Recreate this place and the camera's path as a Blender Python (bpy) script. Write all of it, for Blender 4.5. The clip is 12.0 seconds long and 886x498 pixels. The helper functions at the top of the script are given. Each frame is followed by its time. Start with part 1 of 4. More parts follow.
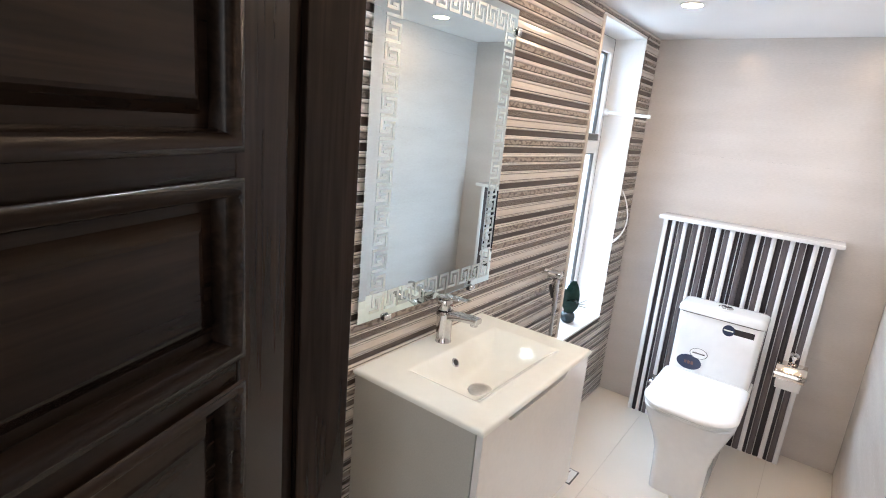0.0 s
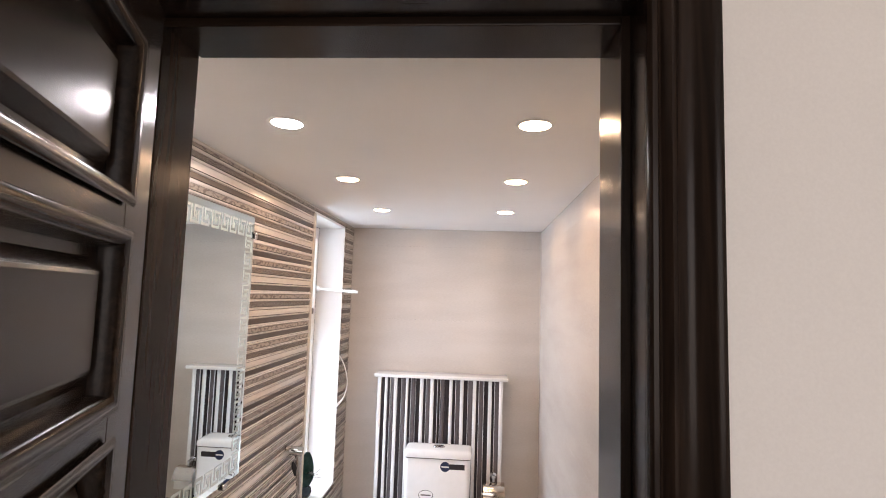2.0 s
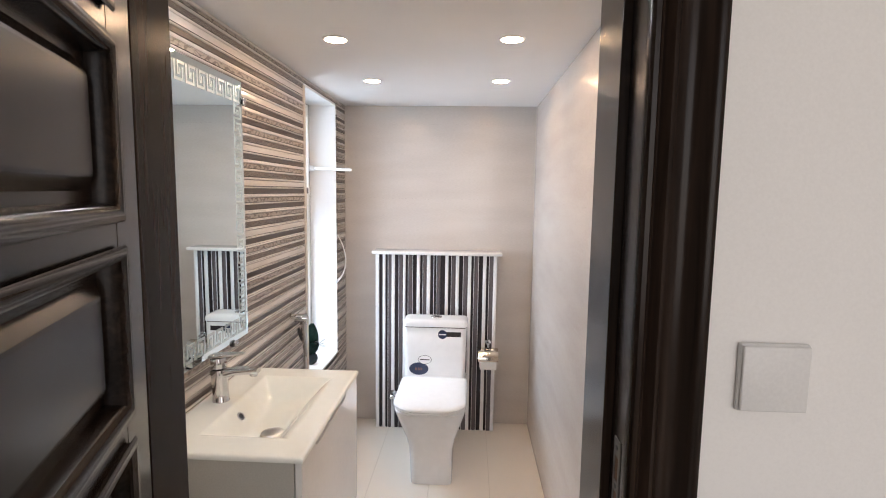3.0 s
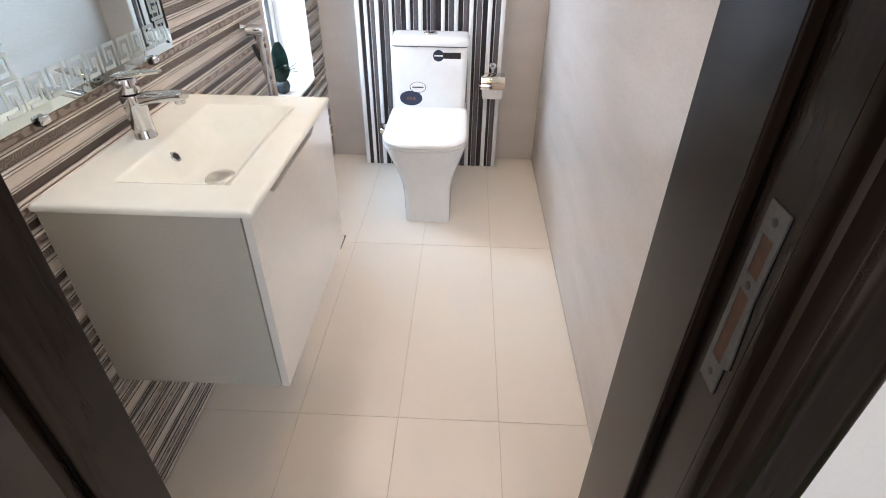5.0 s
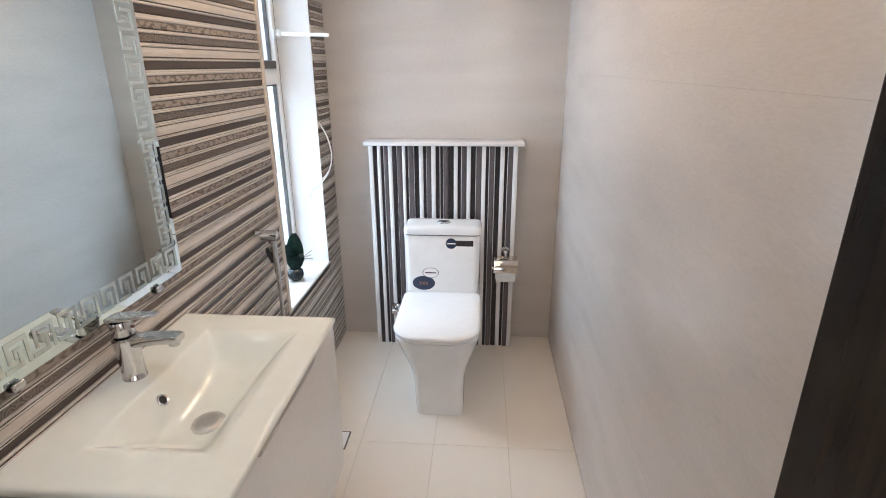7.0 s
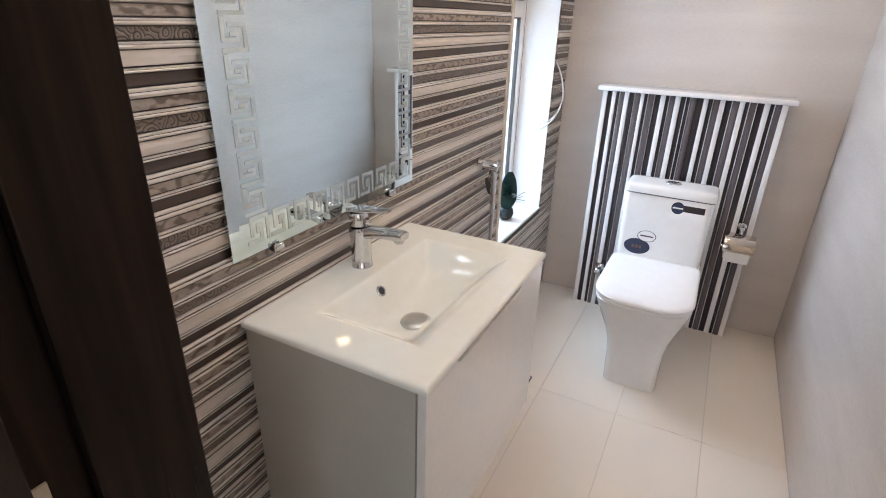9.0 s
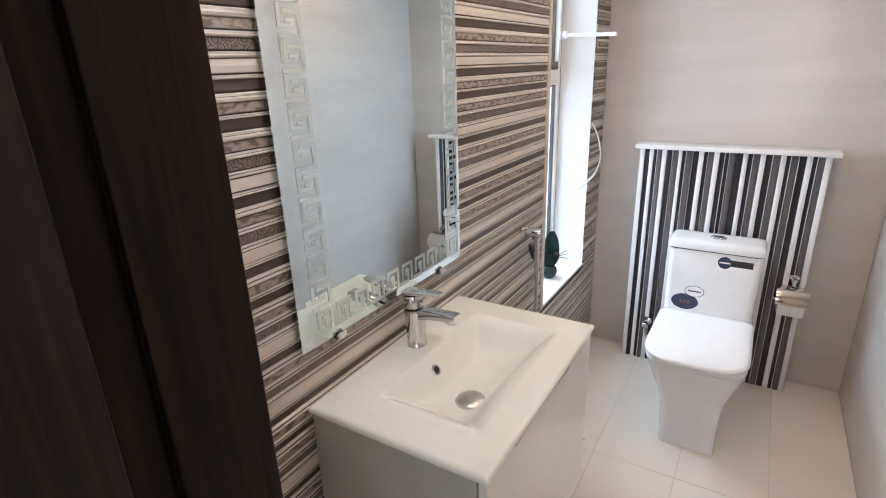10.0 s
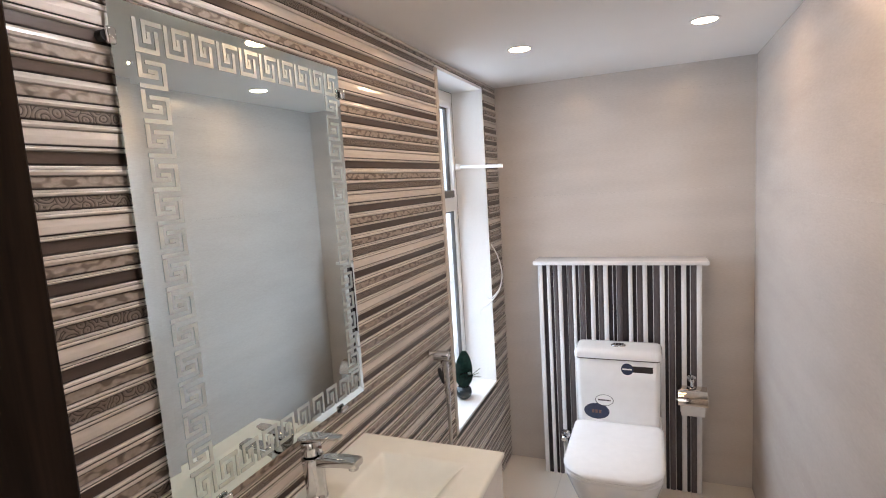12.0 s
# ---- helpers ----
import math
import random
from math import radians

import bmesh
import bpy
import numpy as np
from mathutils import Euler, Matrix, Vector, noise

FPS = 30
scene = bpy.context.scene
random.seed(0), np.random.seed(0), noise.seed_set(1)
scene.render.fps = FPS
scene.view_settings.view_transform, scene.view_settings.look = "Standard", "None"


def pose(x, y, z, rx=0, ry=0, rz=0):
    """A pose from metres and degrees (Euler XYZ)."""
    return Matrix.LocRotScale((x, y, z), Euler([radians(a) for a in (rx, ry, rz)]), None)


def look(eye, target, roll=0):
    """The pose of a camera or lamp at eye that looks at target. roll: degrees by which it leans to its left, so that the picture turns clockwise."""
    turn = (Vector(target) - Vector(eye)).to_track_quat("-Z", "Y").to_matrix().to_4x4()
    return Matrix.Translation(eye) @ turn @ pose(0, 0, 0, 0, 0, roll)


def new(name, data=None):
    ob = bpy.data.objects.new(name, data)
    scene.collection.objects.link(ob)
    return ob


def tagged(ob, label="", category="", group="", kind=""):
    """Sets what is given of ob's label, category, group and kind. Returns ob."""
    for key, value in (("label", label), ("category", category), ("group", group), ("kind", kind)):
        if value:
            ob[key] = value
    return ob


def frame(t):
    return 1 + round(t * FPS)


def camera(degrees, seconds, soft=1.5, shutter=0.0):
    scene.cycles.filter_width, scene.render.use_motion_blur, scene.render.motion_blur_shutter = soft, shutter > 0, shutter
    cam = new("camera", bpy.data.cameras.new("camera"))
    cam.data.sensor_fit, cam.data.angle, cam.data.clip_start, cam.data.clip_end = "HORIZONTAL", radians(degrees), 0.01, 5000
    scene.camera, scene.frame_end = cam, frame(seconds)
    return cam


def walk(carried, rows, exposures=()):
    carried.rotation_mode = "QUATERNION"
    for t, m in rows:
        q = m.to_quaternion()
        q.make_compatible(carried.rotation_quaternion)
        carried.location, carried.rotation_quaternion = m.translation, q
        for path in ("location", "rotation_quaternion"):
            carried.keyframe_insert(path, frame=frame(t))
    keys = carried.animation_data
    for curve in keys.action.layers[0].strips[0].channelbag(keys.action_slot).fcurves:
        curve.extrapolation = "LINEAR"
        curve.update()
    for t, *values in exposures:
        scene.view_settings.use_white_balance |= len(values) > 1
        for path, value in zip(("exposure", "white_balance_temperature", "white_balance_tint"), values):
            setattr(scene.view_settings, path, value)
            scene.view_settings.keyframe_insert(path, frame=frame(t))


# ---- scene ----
cam = camera(80.7, 12.0, soft=1.0)
PATH = [
    (0, (0.884, -2.972, 1.497), (-0.256, -1.4, 1.016), 5.3),
    (0.5, (0.799, -2.952, 1.473), (0.092, -1.139, 1.007), 4.4),
    (1, (0.779, -3.054, 1.511), (0.333, -1.141, 1.138), 4.2),
    (1.5, (0.78, -3.201, 1.569), (0.591, -1.21, 1.569), 2.5),
    (2, (0.787, -3.236, 1.588), (0.653, -1.248, 1.767), 1.8),
    (2.5, (0.783, -3.243, 1.536), (0.668, -1.25, 1.661), 1.4),
    (3, (0.785, -3.243, 1.485), (0.683, -1.257, 1.265), 0.8),
    (3.5, (0.78, -3.236, 1.426), (0.708, -1.331, 0.823), 0.5),
    (3.7, (0.78, -3.23, 1.408), (0.712, -1.364, 0.693), 0.4),
    (5.3, (0.769, -2.784, 1.303), (0.7, -1.21, 0.071), 0.7),
    (5.5, (0.763, -2.744, 1.289), (0.686, -1.22, -0.003), 0.5),
    (6, (0.766, -2.682, 1.317), (0.682, -1.207, -0.032), 0.4),
    (6.5, (0.77, -2.672, 1.414), (0.641, -0.941, 0.421), -0.5),
    (7, (0.775, -2.685, 1.474), (0.635, -0.804, 0.808), -0.3),
    (7.2, (0.785, -2.684, 1.474), (0.633, -0.785, 0.866), -0.5),
    (8.8, (0.705, -2.686, 1.389), (-0.138, -1.011, 0.693), 1.6),
    (9, (0.717, -2.67, 1.389), (-0.116, -1.044, 0.575), 1.7),
    (9.5, (0.715, -2.677, 1.445), (-0.142, -1.092, 0.577), 1.6),
    (10, (0.708, -2.704, 1.496), (-0.286, -1.101, 0.832), -1.9),
    (10.5, (0.72, -2.703, 1.535), (-0.356, -1.076, 1.091), -4.2),
    (11, (0.712, -2.707, 1.532), (-0.389, -1.065, 1.228), -5.0),
    (11.5, (0.714, -2.689, 1.52), (-0.366, -1.023, 1.278), -4.7),
    (12, (0.76, -2.675, 1.53), (0.006, -0.839, 1.283), -3.6),
]
EXPOSURES = [
    (0, 0.74, 6230, 12), (1.0, 0.66, 6360, 14), (1.5, 0.72, 6580, 15), (2.0, 0.48, 6980, 20), (2.5, 0.45, 6880, 19), (3.0, 0.45, 6630, 15), (3.5, 0.50, 6300, 11),
    (5.5, 0.79, 6180, 12), (6.0, 0.79, 6180, 12), (6.5, 0.34, 6330, 13), (7.0, 0.27, 6350, 12), (9.0, 0.32, 6280, 14), (9.5, 0.32, 6280, 15),
    (10.0, 0.32, 6330, 13), (11.0, 0.27, 6530, 15), (11.5, 0.32, 6530, 15), (12, 0.07, 6780, 17),
]
walk(cam, [(t, look(eye, target, roll)) for t, eye, target, roll in PATH], EXPOSURES)

# ---- sky and large lights ----
world = bpy.data.worlds.new("sky")
scene.world = world
world.use_nodes = True
wn = world.node_tree.nodes
sky = wn.new("ShaderNodeTexSky")
sky.sky_type, sky.sun_disc = "NISHITA", False
sky.sun_elevation, sky.sun_rotation = radians(50), radians(200)
world.node_tree.links.new(sky.outputs[0], wn["Background"].inputs[0])
wn["Background"].inputs[1].default_value = 0.1


def daylight_lamp(name, at, towards, wide, high, watts, colour):
    """An area lamp that stands for daylight at an opening."""
    data = bpy.data.lights.new(name, "AREA")
    data.shape, data.size, data.size_y, data.energy, data.color = "RECTANGLE", wide, high, watts, colour
    lamp = new(name, data)
    lamp.matrix_world = look(at, towards)
    return lamp


LAMP_COOL, LAMP_WARM = 185.0, 98.0
for z in (0.76, 1.24, 1.72):
    daylight_lamp("window_daylight", (-0.335, -0.49, z), (0.665, -0.49, z - 0.47), 0.60, 0.46, 5.2, (0.66, 0.83, 1.0))
# Fill lamps for the hall, set at made-up openings out of view.
daylight_lamp("hall_fill_south", (1.6, -5.46, 1.6), (1.6, 0.0, 1.5), 2.4, 1.7, 22.0, (1.0, 0.97, 0.94))
daylight_lamp("hall_fill_north", (3.2, 1.44, 1.52), (3.2, -3.0, 1.3), 2.3, 1.8, 50.0, (0.93, 0.97, 1.0))

# ---- materials ----
def material(name, colour, rough=0.5, metal=0.0, coat=0.0, spec=0.5):
    m = bpy.data.materials.new(name)
    m.use_nodes = True
    b = m.node_tree.nodes["Principled BSDF"]
    b.inputs["Base Color"].default_value = (*colour, 1)
    b.inputs["Roughness"].default_value = rough
    b.inputs["Metallic"].default_value = metal
    b.inputs["Coat Weight"].default_value = coat
    b.inputs["Specular IOR Level"].default_value = spec
    return m


def node(m, kind, **sets):
    n = m.node_tree.nodes.new(kind)
    for k, v in sets.items():
        n.inputs[k].default_value = v
    return n


def link(m, a, b):
    m.node_tree.links.new(a, b)


def ramp(m, fac, stops):
    r = m.node_tree.nodes.new("ShaderNodeValToRGB")
    while len(r.color_ramp.elements) < len(stops):
        r.color_ramp.elements.new(0.5)
    for e, (p, c) in zip(r.color_ramp.elements, stops):
        e.position, e.color = p, (*c, 1)
    link(m, fac, r.inputs[0])
    return r.outputs[0]


def coords(m, scale=(1, 1, 1), rot=(0, 0, 0)):
    t = m.node_tree.nodes.new("ShaderNodeNewGeometry")
    mp = m.node_tree.nodes.new("ShaderNodeMapping")
    mp.inputs["Scale"].default_value = scale
    mp.inputs["Rotation"].default_value = rot
    link(m, t.outputs["Position"], mp.inputs[0])
    return mp.outputs[0]


def bump(m, height, strength, distance=0.01):
    b = node(m, "ShaderNodeBump", Strength=strength, Distance=distance)
    link(m, height, b.inputs["Height"])
    link(m, b.outputs[0], m.node_tree.nodes["Principled BSDF"].inputs["Normal"])


def mottled(name, dark, light, rough, scale=(1, 1, 1), fine=120.0, coarse=3.0, grain=0.15, coat=0.0, by_piece=0.0, spec=0.5, rough_spread=0.1):
    """A surface with fine grain over broad cloudy variation."""
    m = material(name, light, rough, coat=coat, spec=spec)
    bsdf = m.node_tree.nodes["Principled BSDF"]
    v = coords(m, scale)
    a = node(m, "ShaderNodeTexNoise", Scale=coarse, Detail=5.0)
    b = node(m, "ShaderNodeTexNoise", Scale=fine, Detail=3.0)
    link(m, v, a.inputs["Vector"])
    link(m, v, b.inputs["Vector"])
    mix = node(m, "ShaderNodeMath")
    mix.operation = "MULTIPLY_ADD"
    mix.inputs[1].default_value = 0.45
    link(m, b.outputs["Fac"], mix.inputs[0])
    half = node(m, "ShaderNodeMath")
    half.operation = "MULTIPLY"
    half.inputs[1].default_value = 0.55
    link(m, a.outputs["Fac"], half.inputs[0])
    link(m, half.outputs[0], mix.inputs[2])
    col = ramp(m, mix.outputs[0], [(0.32, dark), (0.62, light)])
    if by_piece:
        info = m.node_tree.nodes.new("ShaderNodeObjectInfo")
        mr = node(m, "ShaderNodeMapRange")
        mr.inputs["To Min"].default_value, mr.inputs["To Max"].default_value = 1 - by_piece, 1.0
        link(m, info.outputs["Random"], mr.inputs["Value"])
        hsv = m.node_tree.nodes.new("ShaderNodeHueSaturation")
        link(m, mr.outputs[0], hsv.inputs["Value"])
        link(m, col, hsv.inputs["Color"])
        col = hsv.outputs[0]
    link(m, col, bsdf.inputs["Base Color"])
    rr = node(m, "ShaderNodeMapRange")
    rr.inputs["To Min"].default_value, rr.inputs["To Max"].default_value = max(0.02, rough - rough_spread / 2), rough + rough_spread / 2
    link(m, a.outputs["Fac"], rr.inputs["Value"])
    link(m, rr.outputs[0], bsdf.inputs["Roughness"])
    bump(m, b.outputs["Fac"], grain, 0.002)
    return m


def wood(name, dark, light, rough, axis):
    """Dark stained wood, its grain along the given axis (0 x, 1 y, 2 z) of the object."""
    m = material(name, light, rough, coat=0.05, spec=0.14)
    bsdf = m.node_tree.nodes["Principled BSDF"]
    bsdf.inputs["Coat Roughness"].default_value = 0.22
    t = m.node_tree.nodes.new("ShaderNodeTexCoord")
    mp = m.node_tree.nodes.new("ShaderNodeMapping")
    s = [60.0, 60.0, 60.0]
    s[axis] = 3.0
    mp.inputs["Scale"].default_value = s
    link(m, t.outputs["Object"], mp.inputs[0])
    a = node(m, "ShaderNodeTexNoise", Scale=1.0, Detail=6.0, Distortion=1.2)
    b = node(m, "ShaderNodeTexNoise", Scale=0.16, Detail=3.0, Distortion=2.0)
    link(m, mp.outputs[0], a.inputs["Vector"])
    link(m, mp.outputs[0], b.inputs["Vector"])
    add = node(m, "ShaderNodeMath")
    add.operation = "MULTIPLY"
    link(m, a.outputs["Fac"], add.inputs[0])
    link(m, b.outputs["Fac"], add.inputs[1])
    link(m, ramp(m, add.outputs[0], [(0.10, dark), (0.42, light)]), bsdf.inputs["Base Color"])
    bump(m, a.outputs["Fac"], 0.05, 0.001)
    return m


def chain(m, op, a, value):
    n = node(m, "ShaderNodeMath")
    n.operation = op
    n.inputs[1].default_value = value
    link(m, a, n.inputs[0])
    return n.outputs[0]


def ornate(name, ground, figure, rough, kind):
    """Glazed relief band on the striped wall: slanted damask leaves, or ringed curls outlined in dark."""
    m = material(name, ground, rough)
    bsdf = m.node_tree.nodes["Principled BSDF"]
    v = coords(m, (1, 1, 1))
    split = m.node_tree.nodes.new("ShaderNodeSeparateXYZ")
    flat = m.node_tree.nodes.new("ShaderNodeCombineXYZ")
    link(m, v, split.inputs[0])
    link(m, split.outputs[1], flat.inputs[0])
    link(m, split.outputs[2], flat.inputs[1])
    warp = node(m, "ShaderNodeTexNoise", Scale=34.0, Detail=1.0)
    link(m, flat.outputs[0], warp.inputs["Vector"])
    sway = m.node_tree.nodes.new("ShaderNodeVectorMath")
    sway.operation = "MULTIPLY_ADD"
    sway.inputs[1].default_value = (0.016, 0.016, 0.0) if kind == "leaf" else (0.012, 0.012, 0.0)
    link(m, warp.outputs["Color"], sway.inputs[0])
    link(m, flat.outputs[0], sway.inputs[2])
    if kind == "leaf":
        turn = m.node_tree.nodes.new("ShaderNodeMapping")
        turn.inputs["Rotation"].default_value = (0, 0, 0.75)
        turn.inputs["Scale"].default_value = (1.0, 2.1, 1.0)
        link(m, sway.outputs[0], turn.inputs[0])
        cell = node(m, "ShaderNodeTexVoronoi", Scale=56.0)
        cell.feature, cell.voronoi_dimensions = "SMOOTH_F1", "2D"
        link(m, turn.outputs[0], cell.inputs["Vector"])
        height = cell.outputs["Distance"]
        col = ramp(m, height, [(0.34, figure), (0.56, ground)])
    else:
        cell = node(m, "ShaderNodeTexVoronoi", Scale=46.0)
        cell.feature, cell.voronoi_dimensions = "F1", "2D"
        link(m, sway.outputs[0], cell.inputs["Vector"])
        rings = chain(m, "PINGPONG", cell.outputs["Distance"], 0.13)
        height = chain(m, "DIVIDE", rings, 0.13)
        col = ramp(m, height, [(0.10, ground), (0.40, figure)])
    f = node(m, "ShaderNodeTexNoise", Scale=170.0, Detail=3.0)
    link(m, v, f.inputs["Vector"])
    mixed = m.node_tree.nodes.new("ShaderNodeMix")
    mixed.data_type, mixed.blend_type = "RGBA", "MULTIPLY"
    mixed.inputs[0].default_value = 0.4
    link(m, col, mixed.inputs[6])
    link(m, ramp(m, f.outputs["Fac"], [(0.3, (0.55, 0.55, 0.55)), (0.7, (1.0, 1.0, 1.0))]), mixed.inputs[7])
    link(m, mixed.outputs[2], bsdf.inputs["Base Color"])
    bump(m, height, 0.3, 0.003)
    return m


M_FLOOR = mottled("cream_porcelain", (0.815, 0.748, 0.662), (0.86, 0.793, 0.708), 0.26, fine=260, coarse=2.5, grain=0.03, by_piece=0.03, rough_spread=0.02)
M_GROUT = mottled("beige_grout", (0.57, 0.50, 0.43), (0.65, 0.58, 0.51), 0.9, fine=300, grain=0.3)
M_WALLTILE = mottled("greige_wall_tile", (0.56, 0.51, 0.47), (0.64, 0.59, 0.55), 0.19, scale=(1, 1, 5), fine=60, coarse=2.0, grain=0.03, by_piece=0.02, rough_spread=0.06)
M_CEILING = mottled("white_ceiling_paint", (0.80, 0.79, 0.78), (0.85, 0.84, 0.83), 0.6, fine=300, grain=0.05)
M_HALLWALL = mottled("offwhite_hall_paint", (0.78, 0.75, 0.72), (0.83, 0.80, 0.77), 0.7, fine=260, coarse=1.5, grain=0.06)
M_WHITE_PAINT = mottled("white_reveal_paint", (0.76, 0.76, 0.75), (0.83, 0.83, 0.82), 0.45, fine=200, grain=0.04)
M_WOOD_V = wood("dark_stained_wood_upright", (0.0065, 0.0046, 0.0036), (0.0295, 0.0182, 0.0130), 0.23, 2)
M_WOOD_H = wood("dark_stained_wood_level", (0.0065, 0.0046, 0.0036), (0.0295, 0.0182, 0.0130), 0.23, 0)
M_LIGHT = mottled("cream_glazed_band", (0.59, 0.535, 0.48), (0.69, 0.63, 0.57), 0.16, scale=(1, 0.15, 1), fine=220, coarse=8, grain=0.05)
M_PALE = mottled("pale_glazed_band", (0.66, 0.61, 0.555), (0.76, 0.705, 0.65), 0.15, scale=(1, 0.15, 1), fine=220, coarse=8, grain=0.05)
M_DARK = mottled("umber_glazed_band", (0.055, 0.037, 0.029), (0.082, 0.056, 0.045), 0.33, scale=(1, 0.2, 1), fine=240, coarse=8, grain=0.06)
M_GROOVE = mottled("dark_groove", (0.018, 0.014, 0.012), (0.035, 0.028, 0.024), 0.5, fine=300, grain=0.1)
M_LEAFY = ornate("damask_band", (0.165, 0.127, 0.103), (0.39, 0.33, 0.28), 0.36, "leaf")
M_CURLY = ornate("curled_band", (0.048, 0.036, 0.029), (0.215, 0.175, 0.147), 0.36, "curl")
M_TRIM = mottled("beige_tile_trim", (0.52, 0.45, 0.38), (0.60, 0.53, 0.46), 0.35, fine=200, grain=0.05)
M_P_WHITE = mottled("white_striped_glaze", (0.72, 0.71, 0.70), (0.82, 0.81, 0.80), 0.18, scale=(1, 1, 0.15), fine=220, coarse=8, grain=0.03)
M_P_DARK = mottled("black_brown_striped_glaze", (0.018, 0.014, 0.016), (0.035, 0.028, 0.03), 0.22, scale=(1, 1, 0.15), fine=240, coarse=8, grain=0.05)
M_P_GREY = mottled("taupe_striped_glaze", (0.085, 0.070, 0.073), (0.135, 0.115, 0.118), 0.25, scale=(1, 1, 0.15), fine=240, coarse=8, grain=0.06)
M_P_LINE = mottled("pale_taupe_line_glaze", (0.56, 0.54, 0.53), (0.68, 0.66, 0.65), 0.25, scale=(1, 1, 0.15), fine=220, coarse=8, grain=0.03)
M_CERAMIC = mottled("white_sanitary_ceramic", (0.80, 0.80, 0.80), (0.85, 0.85, 0.85), 0.07, fine=30, coarse=3, grain=0.0, rough_spread=0.03)
M_BASIN = mottled("ivory_basin_ceramic", (0.77, 0.79, 0.74), (0.815, 0.835, 0.785), 0.06, fine=30, coarse=3, grain=0.0, rough_spread=0.03)
M_GLOSSWHITE = mottled("gloss_white_lacquer", (0.74, 0.73, 0.71), (0.79, 0.78, 0.76), 0.1, fine=60, coarse=3, grain=0.01, coat=0.4, rough_spread=0.04)
M_SIDE = mottled("darker_carcass_grey", (0.43, 0.425, 0.385), (0.51, 0.505, 0.46), 0.35, fine=260, coarse=4, grain=0.04)
M_PLASTIC = mottled("white_plastic", (0.78, 0.78, 0.77), (0.84, 0.84, 0.83), 0.3, fine=200, coarse=5, grain=0.02)
M_SWITCH = mottled("frosted_switch_plastic", (0.66, 0.64, 0.62), (0.74, 0.72, 0.70), 0.4, fine=200, coarse=5, grain=0.05)
M_CHROME = mottled("polished_chrome", (0.58, 0.58, 0.59), (0.70, 0.70, 0.71), 0.07, fine=80, coarse=6, grain=0.0, rough_spread=0.05)
M_CHROME.node_tree.nodes["Principled BSDF"].inputs["Metallic"].default_value = 1.0
# Warm tint stands for the dark door reflected in the paper holder's cover.
M_COVER = mottled("warm_tinted_chrome", (0.56, 0.50, 0.44), (0.68, 0.62, 0.56), 0.06, fine=80, coarse=6, grain=0.0, rough_spread=0.05)
M_COVER.node_tree.nodes["Principled BSDF"].inputs["Metallic"].default_value = 1.0
M_NAVY = mottled("navy_sticker_film", (0.022, 0.03, 0.062), (0.035, 0.046, 0.09), 0.25, fine=100, grain=0.02)
M_BRASS = mottled("pale_brass", (0.62, 0.52, 0.38), (0.75, 0.66, 0.50), 0.4, fine=150, coarse=9, grain=0.05)
M_STEEL = mottled("brushed_steel", (0.45, 0.44, 0.43), (0.60, 0.59, 0.58), 0.3, scale=(1, 1, 0.1), fine=300, coarse=9, grain=0.05)
M_STEEL.node_tree.nodes["Principled BSDF"].inputs["Metallic"].default_value = 1.0
M_PLUG = mottled("satin_chrome", (0.62, 0.60, 0.57), (0.74, 0.72, 0.69), 0.32, fine=120, coarse=9, grain=0.02)
M_PLUG.node_tree.nodes["Principled BSDF"].inputs["Metallic"].default_value = 1.0
# Dark for rims and gaskets; imitates shade on strike plate and finger pull.
M_DULL = mottled("dark_and_shaded_steel", (0.055, 0.052, 0.05), (0.11, 0.105, 0.10), 0.45, fine=200, coarse=20, grain=0.1)
M_MIRROR = material("silvered_mirror", (0.69, 0.775, 0.785), 0.01, 1.0)
M_FROST = mottled("etched_frosting", (0.66, 0.71, 0.67), (0.75, 0.80, 0.76), 0.34, fine=400, coarse=9, grain=0.1)
M_FROST.node_tree.nodes["Principled BSDF"].inputs["Metallic"].default_value = 1.0
clear = node(M_FROST, "ShaderNodeBsdfPrincipled", Metallic=1.0, Roughness=0.02)
clear.inputs["Base Color"].default_value = (0.69, 0.775, 0.785, 1)
veil = node(M_FROST, "ShaderNodeMixShader", Fac=0.36)
link(M_FROST, M_FROST.node_tree.nodes["Principled BSDF"].outputs[0], veil.inputs[1])
link(M_FROST, clear.outputs[0], veil.inputs[2])
link(M_FROST, veil.outputs[0], M_FROST.node_tree.nodes["Material Output"].inputs[0])
M_BLACK = mottled("black_rubber", (0.012, 0.012, 0.013), (0.03, 0.03, 0.032), 0.5, fine=200, grain=0.1)
M_STICKER = mottled("dark_sticker_film", (0.035, 0.037, 0.045), (0.06, 0.062, 0.075), 0.25, fine=100, grain=0.02)
M_REDBROWN = mottled("rust_red_print", (0.09, 0.04, 0.035), (0.13, 0.055, 0.045), 0.3, fine=100, grain=0.02)
M_LEAF = mottled("dark_green_leaf", (0.006, 0.021, 0.017), (0.020, 0.058, 0.045), 0.22, fine=60, coarse=14, grain=0.2)
M_POT = mottled("dark_green_glazed_pot", (0.008, 0.013, 0.016), (0.018, 0.030, 0.036), 0.2, fine=60, coarse=9, grain=0.05)
M_STEM = mottled("grey_green_stem", (0.06, 0.075, 0.05), (0.13, 0.14, 0.10), 0.6, fine=120, grain=0.2)
M_PAPER = mottled("toilet_paper", (0.74, 0.72, 0.70), (0.80, 0.79, 0.77), 0.9, fine=300, grain=0.3)
M_GRANITE = mottled("grey_granite", (0.10, 0.10, 0.105), (0.34, 0.34, 0.35), 0.35, fine=160, coarse=40, grain=0.1)
M_RISER = mottled("pale_grey_riser_tile", (0.48, 0.48, 0.45), (0.56, 0.56, 0.53), 0.35, fine=200, grain=0.05)
